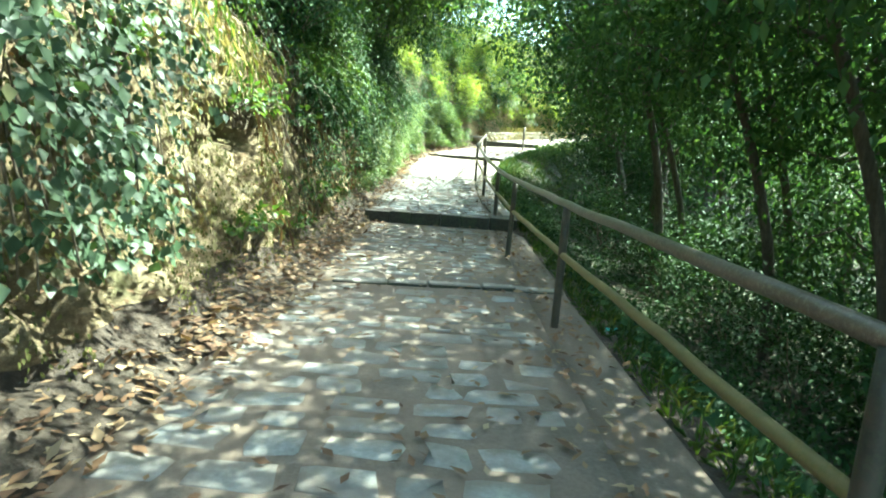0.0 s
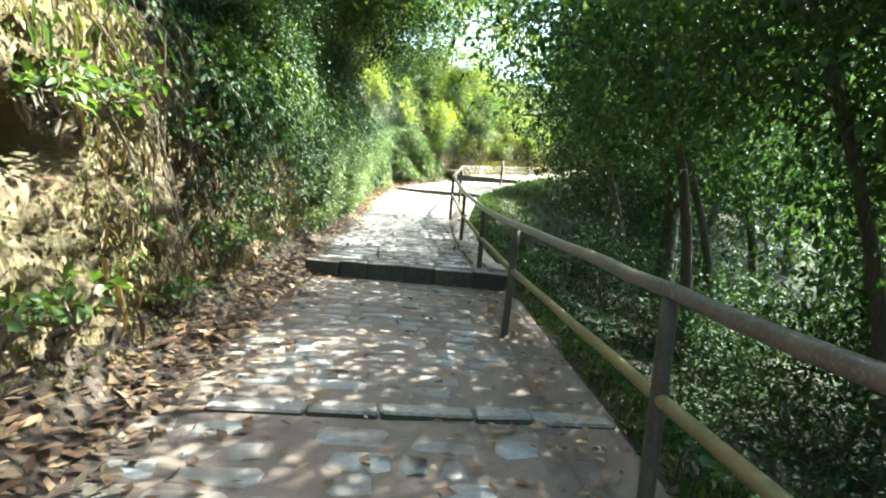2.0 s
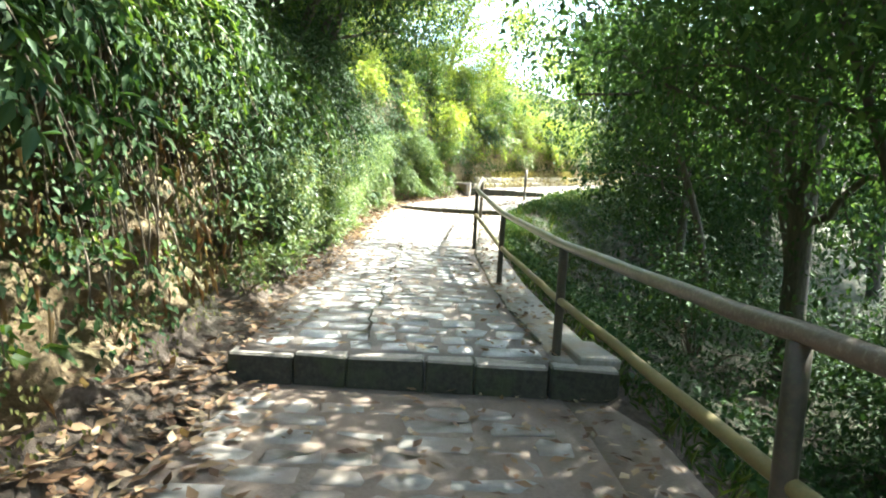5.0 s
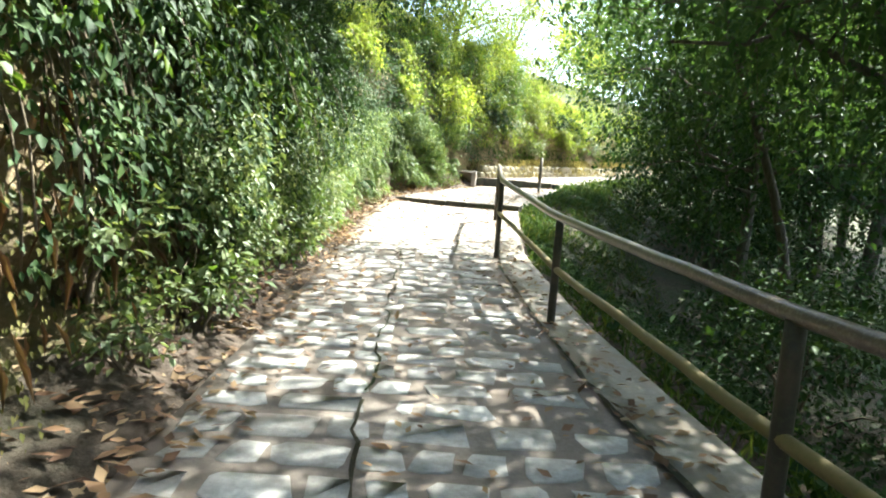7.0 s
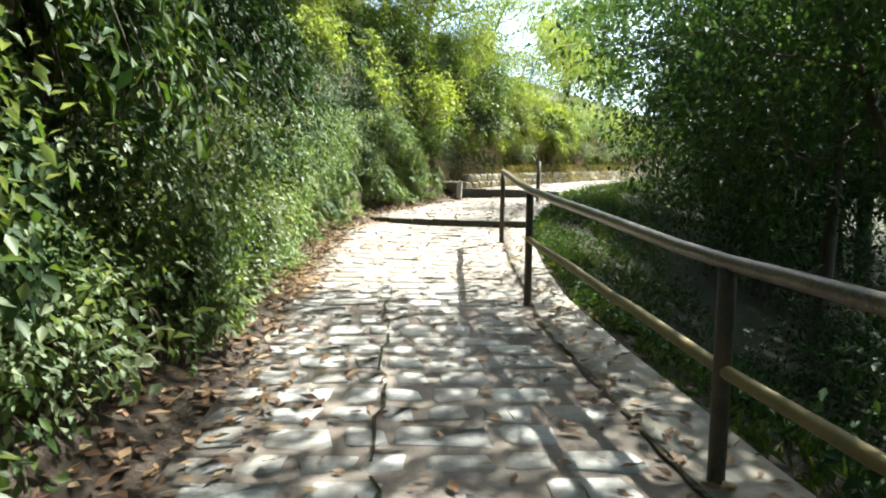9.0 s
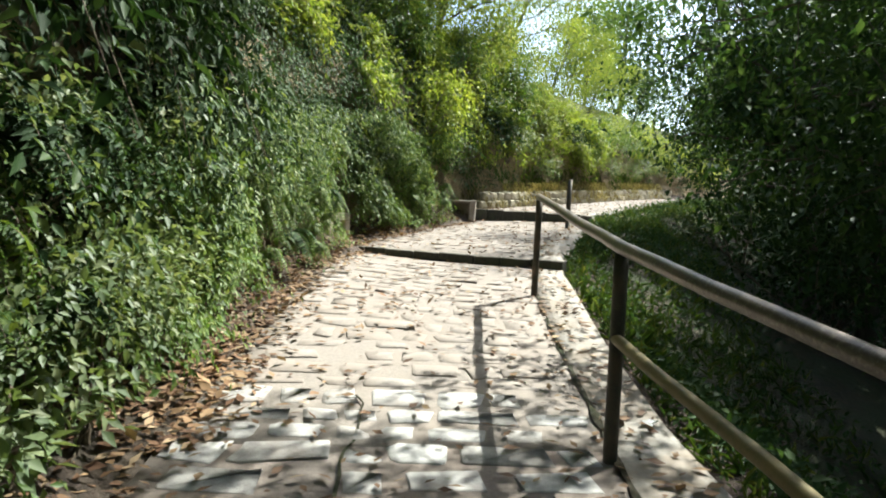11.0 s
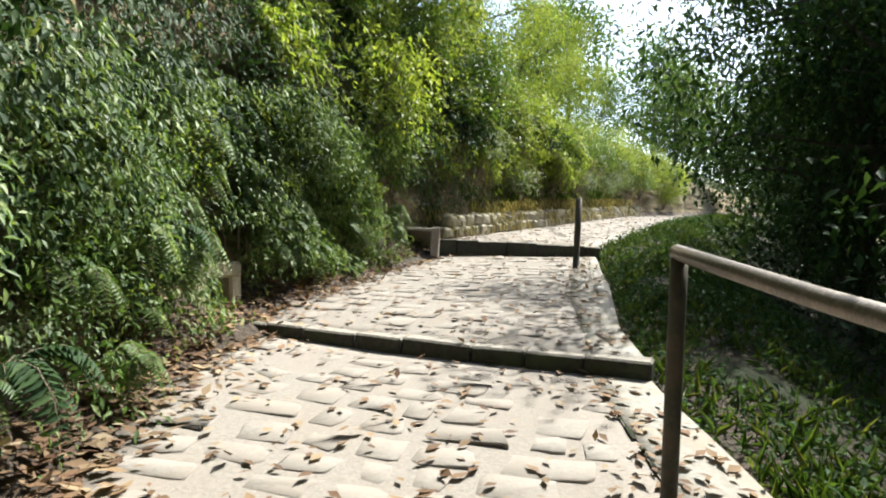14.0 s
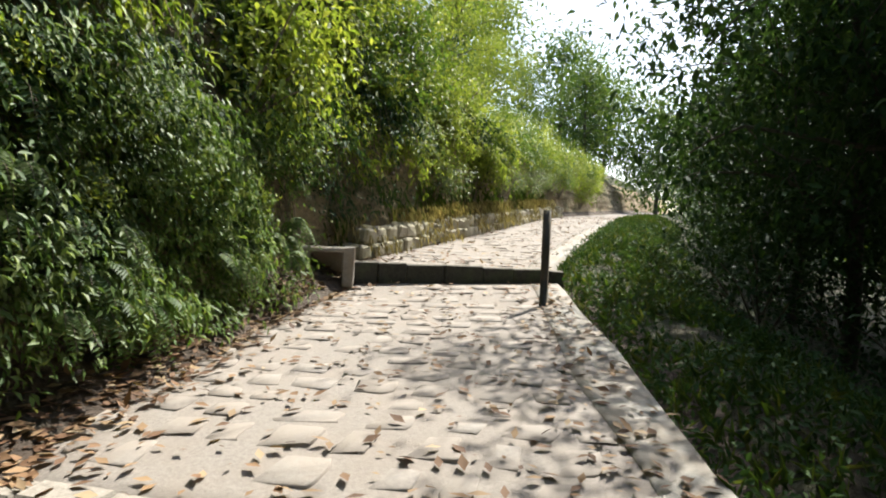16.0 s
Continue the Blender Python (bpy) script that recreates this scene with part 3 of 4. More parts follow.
def tree(name, label, seed, h, spread, lean, n_leaf, size, mat, low=0.3, trunk_r=0.11, droop=0.35, limbs=9, category="tree", bias=(0, 0), clump=0.42, fork=False, wave=0.06):
    """A tree: wavering tapered trunk, limbs with twigs, and a crown of leaves along the twigs."""
    rng = np.random.default_rng(seed)
    root = thing(name, (0, 0, 0), label, category)
    tr = Soup()
    n = 12
    t = np.linspace(0, 1, n)
    trunk = np.stack([lean[0] * t ** 1.5 + wave * np.sin(5 * t + seed), lean[1] * t ** 1.5 + wave * np.cos(4 * t + seed), t * h * 0.86 - 0.3], 1)
    tube(tr, trunk, trunk_r * (1.15 - 0.95 * t), 9)
    soup_part("trunk", tr, BARK, root, smooth=True)
    ends = []
    for i in range(limbs):
        f = low + (0.97 - low) * (i + 0.5) / limbs
        p0 = trunk[0] * 0
        p0 = np.array([np.interp(f, t, trunk[:, a]) for a in range(3)])
        az = i * 2.4 + rng.uniform(-0.5, 0.5)
        out = np.array([math.cos(az) + bias[0], math.sin(az) + bias[1], 0])
        ln = spread * rng.uniform(0.7, 1.15) * (1.05 - 0.5 * abs(f - 0.55))
        p1 = p0 + out * ln + np.array([0, 0, rng.uniform(0.1, 0.5) * h * 0.25])
        if fork and i < 2:
            p1 = p0 + np.array([(-0.35, 0.55)[i], 0.2, h * 0.6])
        lb = Soup()
        path = curve_pts(p0, p1, (0, 0, 0.12 * ln), 8, rng, 0.03 * ln)
        r0 = trunk_r * (0.62 if fork and i < 2 else 0.42) * (1.1 - f * 0.6)
        tube(lb, path, np.linspace(r0, r0 * 0.25, 8), 5)
        for k in range(6):
            a = path[2 + k * 5 // 6]
            e = a + rnd_dir(rng, 1)[0] * ln * 0.42 + np.array([0, 0, -0.06 * ln])
            tw = curve_pts(a, e, (0, 0, 0.05 * ln), 5, rng, 0.02)
            tube(lb, tw, np.linspace(r0 * 0.3, 0.004, 5), 3)
            ends += [tw[2], tw[3], tw[4]]
        ends += [path[5], path[6], path[7]]
        soup_part("limb", lb, BARK, root, smooth=True)
    ends += [trunk[-1], trunk[-2]]
    ends = np.array(ends)
    k = rng.integers(0, len(ends), n_leaf)
    p = ends[k] + rng.normal(0, clump, (n_leaf, 3)) * np.array([1, 1, 0.8])
    ax = rng.normal(0, 0.6, p.shape) + np.array([0, 0, -droop]) + 0.3 * unit(p - ends[k])
    face = np.array([0, 0, 1.0]) + rng.normal(0, 0.45, p.shape)
    fo = Soup()
    leaves(fo, p, ax, face, rng.uniform(size * 0.65, size * 1.3, n_leaf), 0.46)
    soup_part("crown", fo, mat, root)
    return root


def fern(label, seed, fronds, length, mat, half=math.pi):
    """A crown of arching fronds, spread to either side of +x by the angle half and drooping at their tips."""
    rng = np.random.default_rng(seed)
    root = thing("fern", (0, 0, 0), label, "fern", "ferns on the bank")
    st, fo = Soup(), Soup()
    n = 20
    tt = np.linspace(0, 1, n)
    for i in range(fronds):
        az = half * (2 * (i + rng.uniform(0.2, 0.8)) / fronds - 1)
        ln = length * rng.uniform(0.7, 1.15)
        rise, fall = rng.uniform(0.35, 0.8), rng.uniform(0.8, 1.3)
        out = ln * (0.85 * tt - 0.25 * tt ** 2)
        rachis = np.stack([math.cos(az) * out, math.sin(az) * out, ln * (rise * tt - fall * tt ** 2)], 1)
        tube(st, rachis[::4], np.linspace(0.005, 0.002, n // 4), 3)
        d = unit(np.gradient(rachis, axis=0))
        side = unit(np.cross(d, np.array([0, 0, 1.0])))
        up = np.cross(side, d)
        w = ln * 0.17 * np.sin(np.pi * (0.12 + 0.86 * tt)) ** 0.8
        for sgn in (-1, 1):
            ax = side * sgn + d * 0.35 - up * 0.2
            leaves(fo, rachis[2:], ax[2:], up[2:] + 0.15 * rng.normal(0, 1, up[2:].shape), w[2:] * rng.uniform(0.85, 1.1, n - 2), 0.32, 0.15)
    soup_part("rachis", st, TWIG, root)
    soup_part("foliage", fo, mat, root)
    return root


def put(template, x, y, z, rz=0.0, k=1.0, tilt=0.0, first=[]):
    """A copy of a thing at a place; the template itself serves as the first."""
    m = pose(x, y, z, 0, tilt, rz)
    if template not in first:
        first.append(template)
        template.matrix_basis = m @ Matrix.Scale(k, 4)
        return template
    ob = copy_thing(template, m)
    ob.scale = (k, k, k)
    return ob


def on_bank(template, y, h, out=-0.08, rz=0.0, k=1.0, tilt=0.0):
    if abs(y - 22.6) < 0.42 and h < 1.0:
        h += 1.0                                     # the drain's mouth stays open
    x, y, z = bank_point(y, h, out)
    return put(template, x, y, z, rz, k, tilt)


# creepers on the bank
def creeper(name, label, seed, y0, y1, h0, h1, n, mat, size, width=0.85, bulge=0.2, vines=70, edge=1.0, foot=0.2):
    rng = np.random.default_rng(seed)
    root = thing(name, (0, 0, 0), label, "creeper")
    st, fo = Soup(), Soup()
    for i in range(vines):
        y, h = rng.uniform(y0, y1), rng.uniform(h0 + 0.5 * (h1 - h0), h1)
        pts = [bank_point(y + 0.25 * math.sin(3 * f + i), max(h0, h * (1 - 0.75 * f)), 0.14 + 0.10 * math.sin(7 * f + i)) for f in np.linspace(0, 1, 9)]
        tube(st, pts, 0.006, 4)
    y = rng.uniform(y0, y1, n)
    h = h0 + (h1 - h0) * rng.beta(1.15, 1.15, n)
    ends = np.clip((y - y0 + 0.3 * np.sin(h * 4)) / edge, 0, 1) * np.clip((y1 - y + 0.4 * np.sin(h * 3 + 1)) / edge, 0, 1)
    gaps = np.clip(1.2 + np.sin(y * 2.1 + 1.3 * h) + np.sin(h * 3.3 - y * 1.1), 0.12, 1)
    keep = rng.uniform(0, 1, n) < ends * gaps * np.clip((h - h0 + 0.2 + 0.25 * np.sin(y * 2.6)) / 0.4, 0, 1)
    keep &= ~((np.abs(y - 22.66) < 0.30) & (h < 0.7))
    y, h = y[keep], h[keep]
    p = np.array([bank_point(a, b, 0) for a, b in zip(y, h)])
    deep = 0.14 + bulge * (np.abs(np.sin(y * 1.9 + h * 2.3)) + 0.6 * np.abs(np.sin(y * 4.7 - h * 3.1))) * np.clip(h, foot, 1.5)
    p[:, 0] += rng.uniform(0.0, 1.0, len(p)) ** 0.6 * deep + 0.04
    ax = np.array([0.45, -0.1, -0.75]) + rng.normal(0, 0.42, p.shape)
    face = np.array([1.0, -0.3, 0.8]) + rng.normal(0, 0.38, p.shape)
    leaves(fo, p, ax, face, rng.uniform(size * 0.55, size * 1.4, len(p)), width)
    tagged(soup_part("stem", st, TWIG, root), kind="stuff")
    soup_part("foliage", fo, mat, root)


creeper("ivy_creeper", "broad-leaved green creeper hanging thickly over the earth bank", 21, -3.5, 4.4, 0.6, 4.0, 17000, LEAF_IVY, 0.068, 0.8, 0.26, 50, 0.7)
creeper("bank_creeper", "small-leaved dark creeper on the shaded bank", 22, 9.3, 15.5, 0.7, 4.0, 20000, LEAF_DARK_SHADED, 0.062, 0.5, 0.3)
creeper("bank_creeper", "thin dark creeper on the mossy bank face", 27, 6.8, 10.6, 0.3, 3.6, 5000, LEAF_DARK_SHADED, 0.05, 0.55, 0.12, 20)
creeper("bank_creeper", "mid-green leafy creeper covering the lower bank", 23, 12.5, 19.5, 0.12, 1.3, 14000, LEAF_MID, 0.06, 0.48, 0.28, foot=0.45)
creeper("bank_creeper", "dense dark leafy creeper over the steep bank", 24, 15.0, 28.8, 0.5, 4.6, 44000, LEAF_DARK_SHADED, 0.066, 0.46, 0.3)
creeper("bank_creeper", "green leafy creeper on the lower bank at the bend", 25, 17.0, 26.4, 0.05, 1.8, 30000, LEAF_FERN, 0.052, 0.40, 0.36, foot=0.55)
creeper("bank_creeper", "light green creeper trailing beside the drain", 28, 22.7, 26.3, 0.05, 1.9, 15000, LEAF_FERN, 0.055, 0.42, 0.4, 30, 0.5, 0.8)
creeper("bank_creeper", "sunlit yellow-green creeper along the upper path", 26, 24.6, 36.0, 1.0, 3.4, 24000, LEAF_SUNLIT, 0.085, 0.42, 0.3, 60, 2.0)


def hanging_straw(name, y0, y1, h0, h1, n, mat, label, seed, ln, width, out=0.12):
    rng = np.random.default_rng(seed)
    y, h = rng.uniform(y0, y1, n), rng.uniform(h0, h1, n)
    keep = np.sin(y * 3.1 + np.sin(h * 2.7)) + np.sin(h * 3.7 + y) > -1.1
    y, h = y[keep], h[keep]
    p = np.array([bank_point(a, b, 0.02) for a, b in zip(y, h)])
    p[:, 0] += rng.uniform(0, out, len(p)) + 0.10 * np.maximum(0, np.sin(y * 2.2 + h))
    ax = np.array([0.28, 0, -1.0]) + rng.normal(0, 0.25, p.shape)
    face = np.array([1.0, -0.2, 0.3]) + rng.normal(0, 0.4, p.shape)
    fo = Soup()
    leaves(fo, p, ax, face, rng.uniform(ln * 0.5, ln * 1.3, len(p)), width)
    return tagged(soup_part(name, fo, mat), label, "dry grass", kind="stuff")


hanging_straw("dry_grass", 3.6, 7.3, 2.0, 3.9, 500, STRAW, "sunlit straw-coloured dry grass hanging over the bank", 31, 0.17, 0.12)
hanging_straw("dead_leaves", 3.4, 8.5, 0.5, 3.4, 1500, STRAW, "withered tan leaves caught on the bank", 32, 0.065, 0.5)
hanging_straw("hanging_roots", 6.0, 12.5, 0.4, 3.4, 700, DRY_LEAF, "brown rootlets and dead leaves on the shaded bank", 33, 0.20, 0.06)
hanging_straw("moss_tufts", 2.5, 13.5, 0.12, 3.0, 15000, LEAF_MOSS, "olive mossy tufts on the bank face", 34, 0.035, 0.6, 0.05)
hanging_straw("green_blades", 4.8, 8.0, 1.9, 4.2, 500, GRASS, "yellow-green grass leaves at the bank's brow", 35, 0.15, 0.12, 0.25)

hanging_straw("wall_grass", 26.8, 37.5, 0.12, 0.62, 6500, STRAW, "dry yellow grass hanging over the low stone wall", 36, 0.13, 0.07, 0.55)
hanging_straw("wall_grass", 26.8, 37.5, 0.2, 1.0, 1800, GRASS, "green grass tufts over the low stone wall", 37, 0.18, 0.09, 0.2)

# small plants, shrubs and ferns
herb = shrub("bank_herb", "small green broad-leaved plant rooted in the bank", 41, (0.20, 0.22, 0.18), 12, 7, 0.085, LEAF_MID, 0.3, (0.08, 0), 1.0, "plant", 0.6, 0.25, "small plants on the bank")
pale_herb = shrub("bank_herb", "pale green leafy plant at the foot of the bank", 42, (0.28, 0.28, 0.30), 22, 10, 0.075, LEAF_PALE, 0.3, (0.1, 0), 1.0, "plant", 0.5, 0.2, "small plants on the bank")
rng = np.random.default_rng(50)
for i in range(46):
    y = rng.uniform(3.5, 18.5)
    on_bank(herb, y, rng.uniform(0.15, 2.6), -0.03, rng.uniform(0, 360), rng.uniform(0.6, 1.3))
for i in range(40):
    y = rng.uniform(11.5, 17.8)
    on_bank(pale_herb, y, rng.uniform(0.1, 1.2) * rng.uniform(0.3, 1), 0.0, rng.uniform(0, 360), rng.uniform(0.7, 1.3))

bank_shrubs = [
    shrub("bank_shrub", "dense dark green shrub hanging over the bank", 61, (0.75, 0.95, 0.8), 60, 26, 0.078, LEAF_DARK_SHADED, 0.6, (0.35, 0), spread=0.16),
    shrub("bank_shrub", "leafy mid-green shrub spilling down the bank", 62, (0.7, 0.9, 0.75), 60, 25, 0.076, LEAF_MID, 0.6, (0.3, 0), spread=0.16),
    shrub("bank_shrub", "pale-leaved shrub catching light on the bank", 63, (0.6, 0.8, 0.7), 54, 23, 0.066, LEAF_PALE, 0.5, (0.3, 0), spread=0.16),
    shrub("bank_shrub", "yellow-green sunlit shrub drooping from the bank", 64, (0.65, 0.8, 0.8), 60, 26, 0.074, LEAF_SUNLIT, 0.8, (0.35, 0), spread=0.16),
]
D, M, P, L = bank_shrubs
rng = np.random.default_rng(71)
for kind, y0, y1, h0, h1, count, k0, k1 in (
        (D, -4, 2.2, 3.2, 4.6, 6, 0.8, 1.2), (M, 6.8, 9, 3.3, 4.5, 3, 0.7, 1.0), (D, 8.0, 13, 2.2, 4.4, 11, 0.7, 1.1), (M, 9.0, 14.5, 2.4, 4.2, 8, 0.6, 1.0),
        (P, 12.3, 17.5, 0.2, 1.1, 14, 0.5, 0.75), (M, 13.5, 15.5, 0.3, 1.0, 5, 0.4, 0.55), (D, 15, 18.5, 0.6, 1.5, 6, 0.4, 0.6), (D, 13.5, 20.2, 2.2, 4.2, 13, 0.6, 0.9), (D, 20.5, 24.5, 3.2, 4.6, 5, 0.6, 0.8),
        (D, 18, 24, 0.9, 1.9, 7, 0.4, 0.55), (M, 20.5, 25.5, 0.3, 1.3, 8, 0.35, 0.5), (D, 18, 20, 2.0, 3.2, 4, 0.5, 0.8), (P, 18.5, 23.5, 0.2, 0.9, 9, 0.3, 0.42),
        (L, 21.0, 25.5, 0.4, 1.3, 8, 0.45, 0.6), (M, 25, 31, 1.5, 4.0, 11, 0.7, 1.1), (L, 25.5, 31, 1.2, 3.9, 14, 0.8, 1.2), (L, 31, 40, 0.6, 1.9, 11, 0.8, 1.1), (P, 28, 40, 0.5, 1.6, 9, 0.7, 1.0), (M, 31, 44, 0.8, 1.8, 9, 0.8, 1.1), (L, 37, 47, 0.15, 1.6, 12, 0.8, 1.2)):
    for i in range(count):
        y = y0 + (y1 - y0) * (i + rng.uniform(0.1, 0.9)) / count
        on_bank(kind, y, rng.uniform(h0, h1), 0.02, rng.uniform(-35, 35), rng.uniform(k0, k1))

broad = shrub("broad_leaved_plant", "plant with long pale drooping leaves hanging from the bank", 65, (0.28, 0.3, 0.3), 9, 2, 0.34, LEAF_PALE, 0.9, (0.2, -0.1), 1.0, "plant", 0.32, 0.1)
for y, h, k in ((11.3, 1.75, 0.9), (12.4, 2.3, 1.0), (12.9, 0.9, 0.7), (17.2, 1.5, 0.7)):
    on_bank(broad, y, h, 0.05, 40 * y, k)

def hanging_branch(label, seed, stems, length, mat, size, width=0.38):
    """Thin branches that arch out from the bank and droop, leafy along side twigs."""
    rng = np.random.default_rng(seed)
    root = thing("hanging_branch", (0, 0, 0), label, "branch", "branches drooping from the bank")
    st, fo = Soup(), Soup()
    for i in range(stems):
        az = rng.uniform(-1.25, 1.25)
        ln = length * rng.uniform(0.55, 1.15)
        t = np.linspace(0, 1, 9)
        way = np.array([math.cos(az), math.sin(az), 0])
        fall = rng.uniform(0.85, 1.25)
        main = way[None] * (ln * (0.75 * t - 0.22 * t ** 2))[:, None] + np.array([0, 0, 1.0])[None] * (ln * (0.45 * t - fall * t ** 2))[:, None]
        main = main + rng.normal(0, 0.012 * ln, main.shape) * t[:, None]
        tube(st, main[::2], np.linspace(0.008, 0.002, 5), 3)
        twigs = [main]
        for k in range(5):
            a = main[2 + k]
            e = a + unit(way + rng.normal(0, 0.8, 3))* ln * rng.uniform(0.15, 0.32) + np.array([0, 0, -0.16 * ln])
            tw = curve_pts(a, e, (0, 0, 0.05 * ln), 5, rng)
            twigs.append(tw)
        for tw in twigs:
            n = 34 if tw is main else 16
            f = rng.uniform(0.12, 1, n) * (len(tw) - 1)
            lo = np.minimum(f.astype(int), len(tw) - 2)
            p = tw[lo] + (tw[lo + 1] - tw[lo]) * (f - lo)[:, None]
            along = unit(tw[lo + 1] - tw[lo])
            ax = along * 0.6 + rng.normal(0, 0.55, p.shape) + np.array([0, 0, -0.45])
            face = np.array([0.5, 0, 1.0]) + rng.normal(0, 0.4, p.shape)
            leaves(fo, p, ax, face, rng.uniform(size * 0.6, size * 1.3, n), width)
    tagged(soup_part("stem", st, TWIG, root), kind="stuff")
    soup_part("foliage", fo, mat, root)
    return root


ferns = [fern("bright green fern arching from the bank", 81, 11, 0.55, LEAF_MID, 1.35), fern("yellow-green sunlit fern at the foot of the bank", 82, 10, 0.5, LEAF_FERN, 1.35),
         fern("dark green fern drooping from the shaded bank", 83, 10, 0.6, LEAF_DARK_SHADED, 1.35)]
for i in range(150):
    y = rng.uniform(15.5, 26.2)
    h = rng.uniform(0.3, 2.0) if y > 17 else rng.uniform(0.4, 1.6)
    kind = 2 if h > 1.5 or rng.uniform() < 0.2 else int(rng.uniform() < 0.55 and y > 19)
    on_bank(ferns[kind], y, h, rng.uniform(0.12, 0.34), rng.uniform(-45, 20), rng.uniform(0.5, 0.95))

for i in range(60):
    on_bank(ferns[int(rng.uniform() < 0.6)], rng.uniform(20.5, 25.8), rng.uniform(0.2, 1.9), rng.uniform(0.2, 0.45), rng.uniform(-50, 10), rng.uniform(0.5, 0.9))

branches = [hanging_branch("dark leafy branch drooping from the bank's brow", 91, 9, 1.2, LEAF_DARK_SHADED, 0.075),
            hanging_branch("green leafy branch drooping from the bank", 92, 9, 1.2, LEAF_MID, 0.072),
            hanging_branch("yellow-green leafy branch hanging in sunlight", 93, 10, 1.3, LEAF_SUNLIT, 0.078)]
for kind, y0, y1, h0, h1, count, out in ((0, -2, 2.6, 2.6, 3.9, 7, 0.1), (1, 7.2, 9.5, 2.7, 3.8, 6, 0.1), (0, 7.5, 13.5, 1.9, 3.9, 18, 0.15), (1, 8.5, 13.5, 2.0, 3.6, 11, 0.25), (0, 13, 20, 1.9, 4.4, 30, 0.25), (0, 20, 25, 3.0, 4.6, 9, 0.1),
                                         (1, 12.5, 14.5, 1.5, 2.8, 6, 0.35), (2, 21.5, 26, 2.4, 4.4, 14, 0.5), (1, 22.5, 27, 2.4, 3.8, 8, 0.3), (2, 26, 34, 1.5, 4.4, 30, 0.4), (0, 26, 33, 1.4, 2.6, 8, 0.2)):
    for i in range(count):
        y = y0 + (y1 - y0) * (i + rng.uniform(0.1, 0.9)) / count
        on_bank(branches[kind], y, rng.uniform(h0, h1), out * rng.uniform(0.3, 1.2), rng.uniform(-40, 25), rng.uniform(0.7, 1.25))

# trees over the bank
bank_trees = [
    tree("bank_tree", "dark leafy tree leaning out over the path from the bank", 101, 6.5, 2.2, (1.5, 0.0), 13000, 0.115, LEAF_DARK_SHADED, 0.2, 0.10, 0.5, 10, bias=(0.4, -0.1), clump=0.29),
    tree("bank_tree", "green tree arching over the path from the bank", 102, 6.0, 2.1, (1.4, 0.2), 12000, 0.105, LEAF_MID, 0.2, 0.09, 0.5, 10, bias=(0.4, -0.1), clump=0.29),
    tree("bank_tree", "sunlit yellow-green tree drooping over the path", 103, 5.4, 2.0, (1.5, 0.0), 12000, 0.095, LEAF_SUNLIT, 0.18, 0.08, 0.8, 10, bias=(0.35, -0.2), clump=0.29),
    # This tree and the next are added for shade, their crowns largely out of view.
    tree("bank_tree", "dense dark tree added to shade the bank", 104, 6.5, 2.2, (1.5, 0.0), 13000, 0.125, LEAF_DARK_SHADED, 0.22, 0.11, 0.5, 10, bias=(0.4, -0.1), clump=0.29),
    tree("shade_tree", "dark leafy tree added above the path to shade the bank", 105, 6.6, 2.1, (2.9, 0.0), 15000, 0.115, LEAF_DARK_SHADED, 0.36, 0.09, 0.5, 12, bias=(0.1, -0.1), clump=0.29),
]
for kind, y, h, rz, k, out in ((4, 15.2, 2.8, 0, 1.0, 0.0), (4, 17.0, 2.7, -12, 1.0, 0.0), (4, 18.8, 2.8, 8, 0.9, 0.0), (4, 10.4, 2.9, -5, 0.9, -0.1), (4, 3.0, 2.8, 0, 0.85, -0.2), (4, 0.6, 2.8, 10, 0.9, -0.2), (0, -2.0, 4.2, 5, 1.0, -0.3), (1, 1.4, 4.4, -10, 0.95, -0.8), (1, 8.7, 3.6, 0, 0.85, -0.7), (1, 9.8, 3.2, 10, 1.0, -0.3), (2, 12.0, 3.3, -8, 0.95, -0.3),
                               (1, 14.2, 3.0, 12, 0.95, 0.0), (1, 16.2, 2.8, -10, 0.85, -0.3), (3, 17.8, 3.0, -5, 0.9, -0.2), (3, 19.2, 2.7, 15, 0.85, 0.2), (0, 20.6, 3.0, 0, 0.7, -0.9), (0, 22.0, 3.2, -14, 0.65, -1.2), (2, 23.6, 3.2, 8, 0.65, -1.0),
                               (2, 25.2, 3.6, 8, 0.7, -1.0), (2, 27.4, 3.6, -10, 0.95, -0.6), (2, 29.4, 3.6, -25, 1.05, -0.8), (2, 31.6, 3.0, -30, 0.8, -0.8), (2, 34.0, 2.6, -35, 0.65, -0.7), (2, 37.0, 2.4, -35, 0.6, -0.6), (1, 40.5, 2.4, -35, 0.55, -0.6)):
    on_bank(bank_trees[kind], y, h, out, rz, k)

# the ravine side
ravine_trees = [
    tree("forked_tree", "dark forked tree with dense leaves in the ravine", 111, 9.5, 3.0, (0.3, 0.2), 9500, 0.125, LEAF_RAVINE, 0.16, 0.17, 0.4, 13, fork=True, clump=0.29),
    tree("ravine_tree", "tall dark-leaved tree below the path", 112, 9.0, 2.7, (-0.4, 0.3), 9500, 0.13, LEAF_RAVINE, 0.12, 0.13, 0.4, 13, clump=0.29),
    tree("ravine_tree", "green leafy tree growing from the ravine", 113, 7.5, 2.4, (-0.3, 0.0), 9500, 0.125, LEAF_RAVINE, 0.12, 0.11, 0.4, 12, clump=0.29),
    # Added tree whose leaning crown throws shade across the path.
    tree("ravine_shade_tree", "dark tree added at the ravine to shade the path", 114, 9.5, 2.4, (-1.6, 0.3), 10500, 0.12, LEAF_RAVINE, 0.45, 0.085, 0.4, 11, bias=(-0.35, 0), clump=0.30, wave=0.3),
]
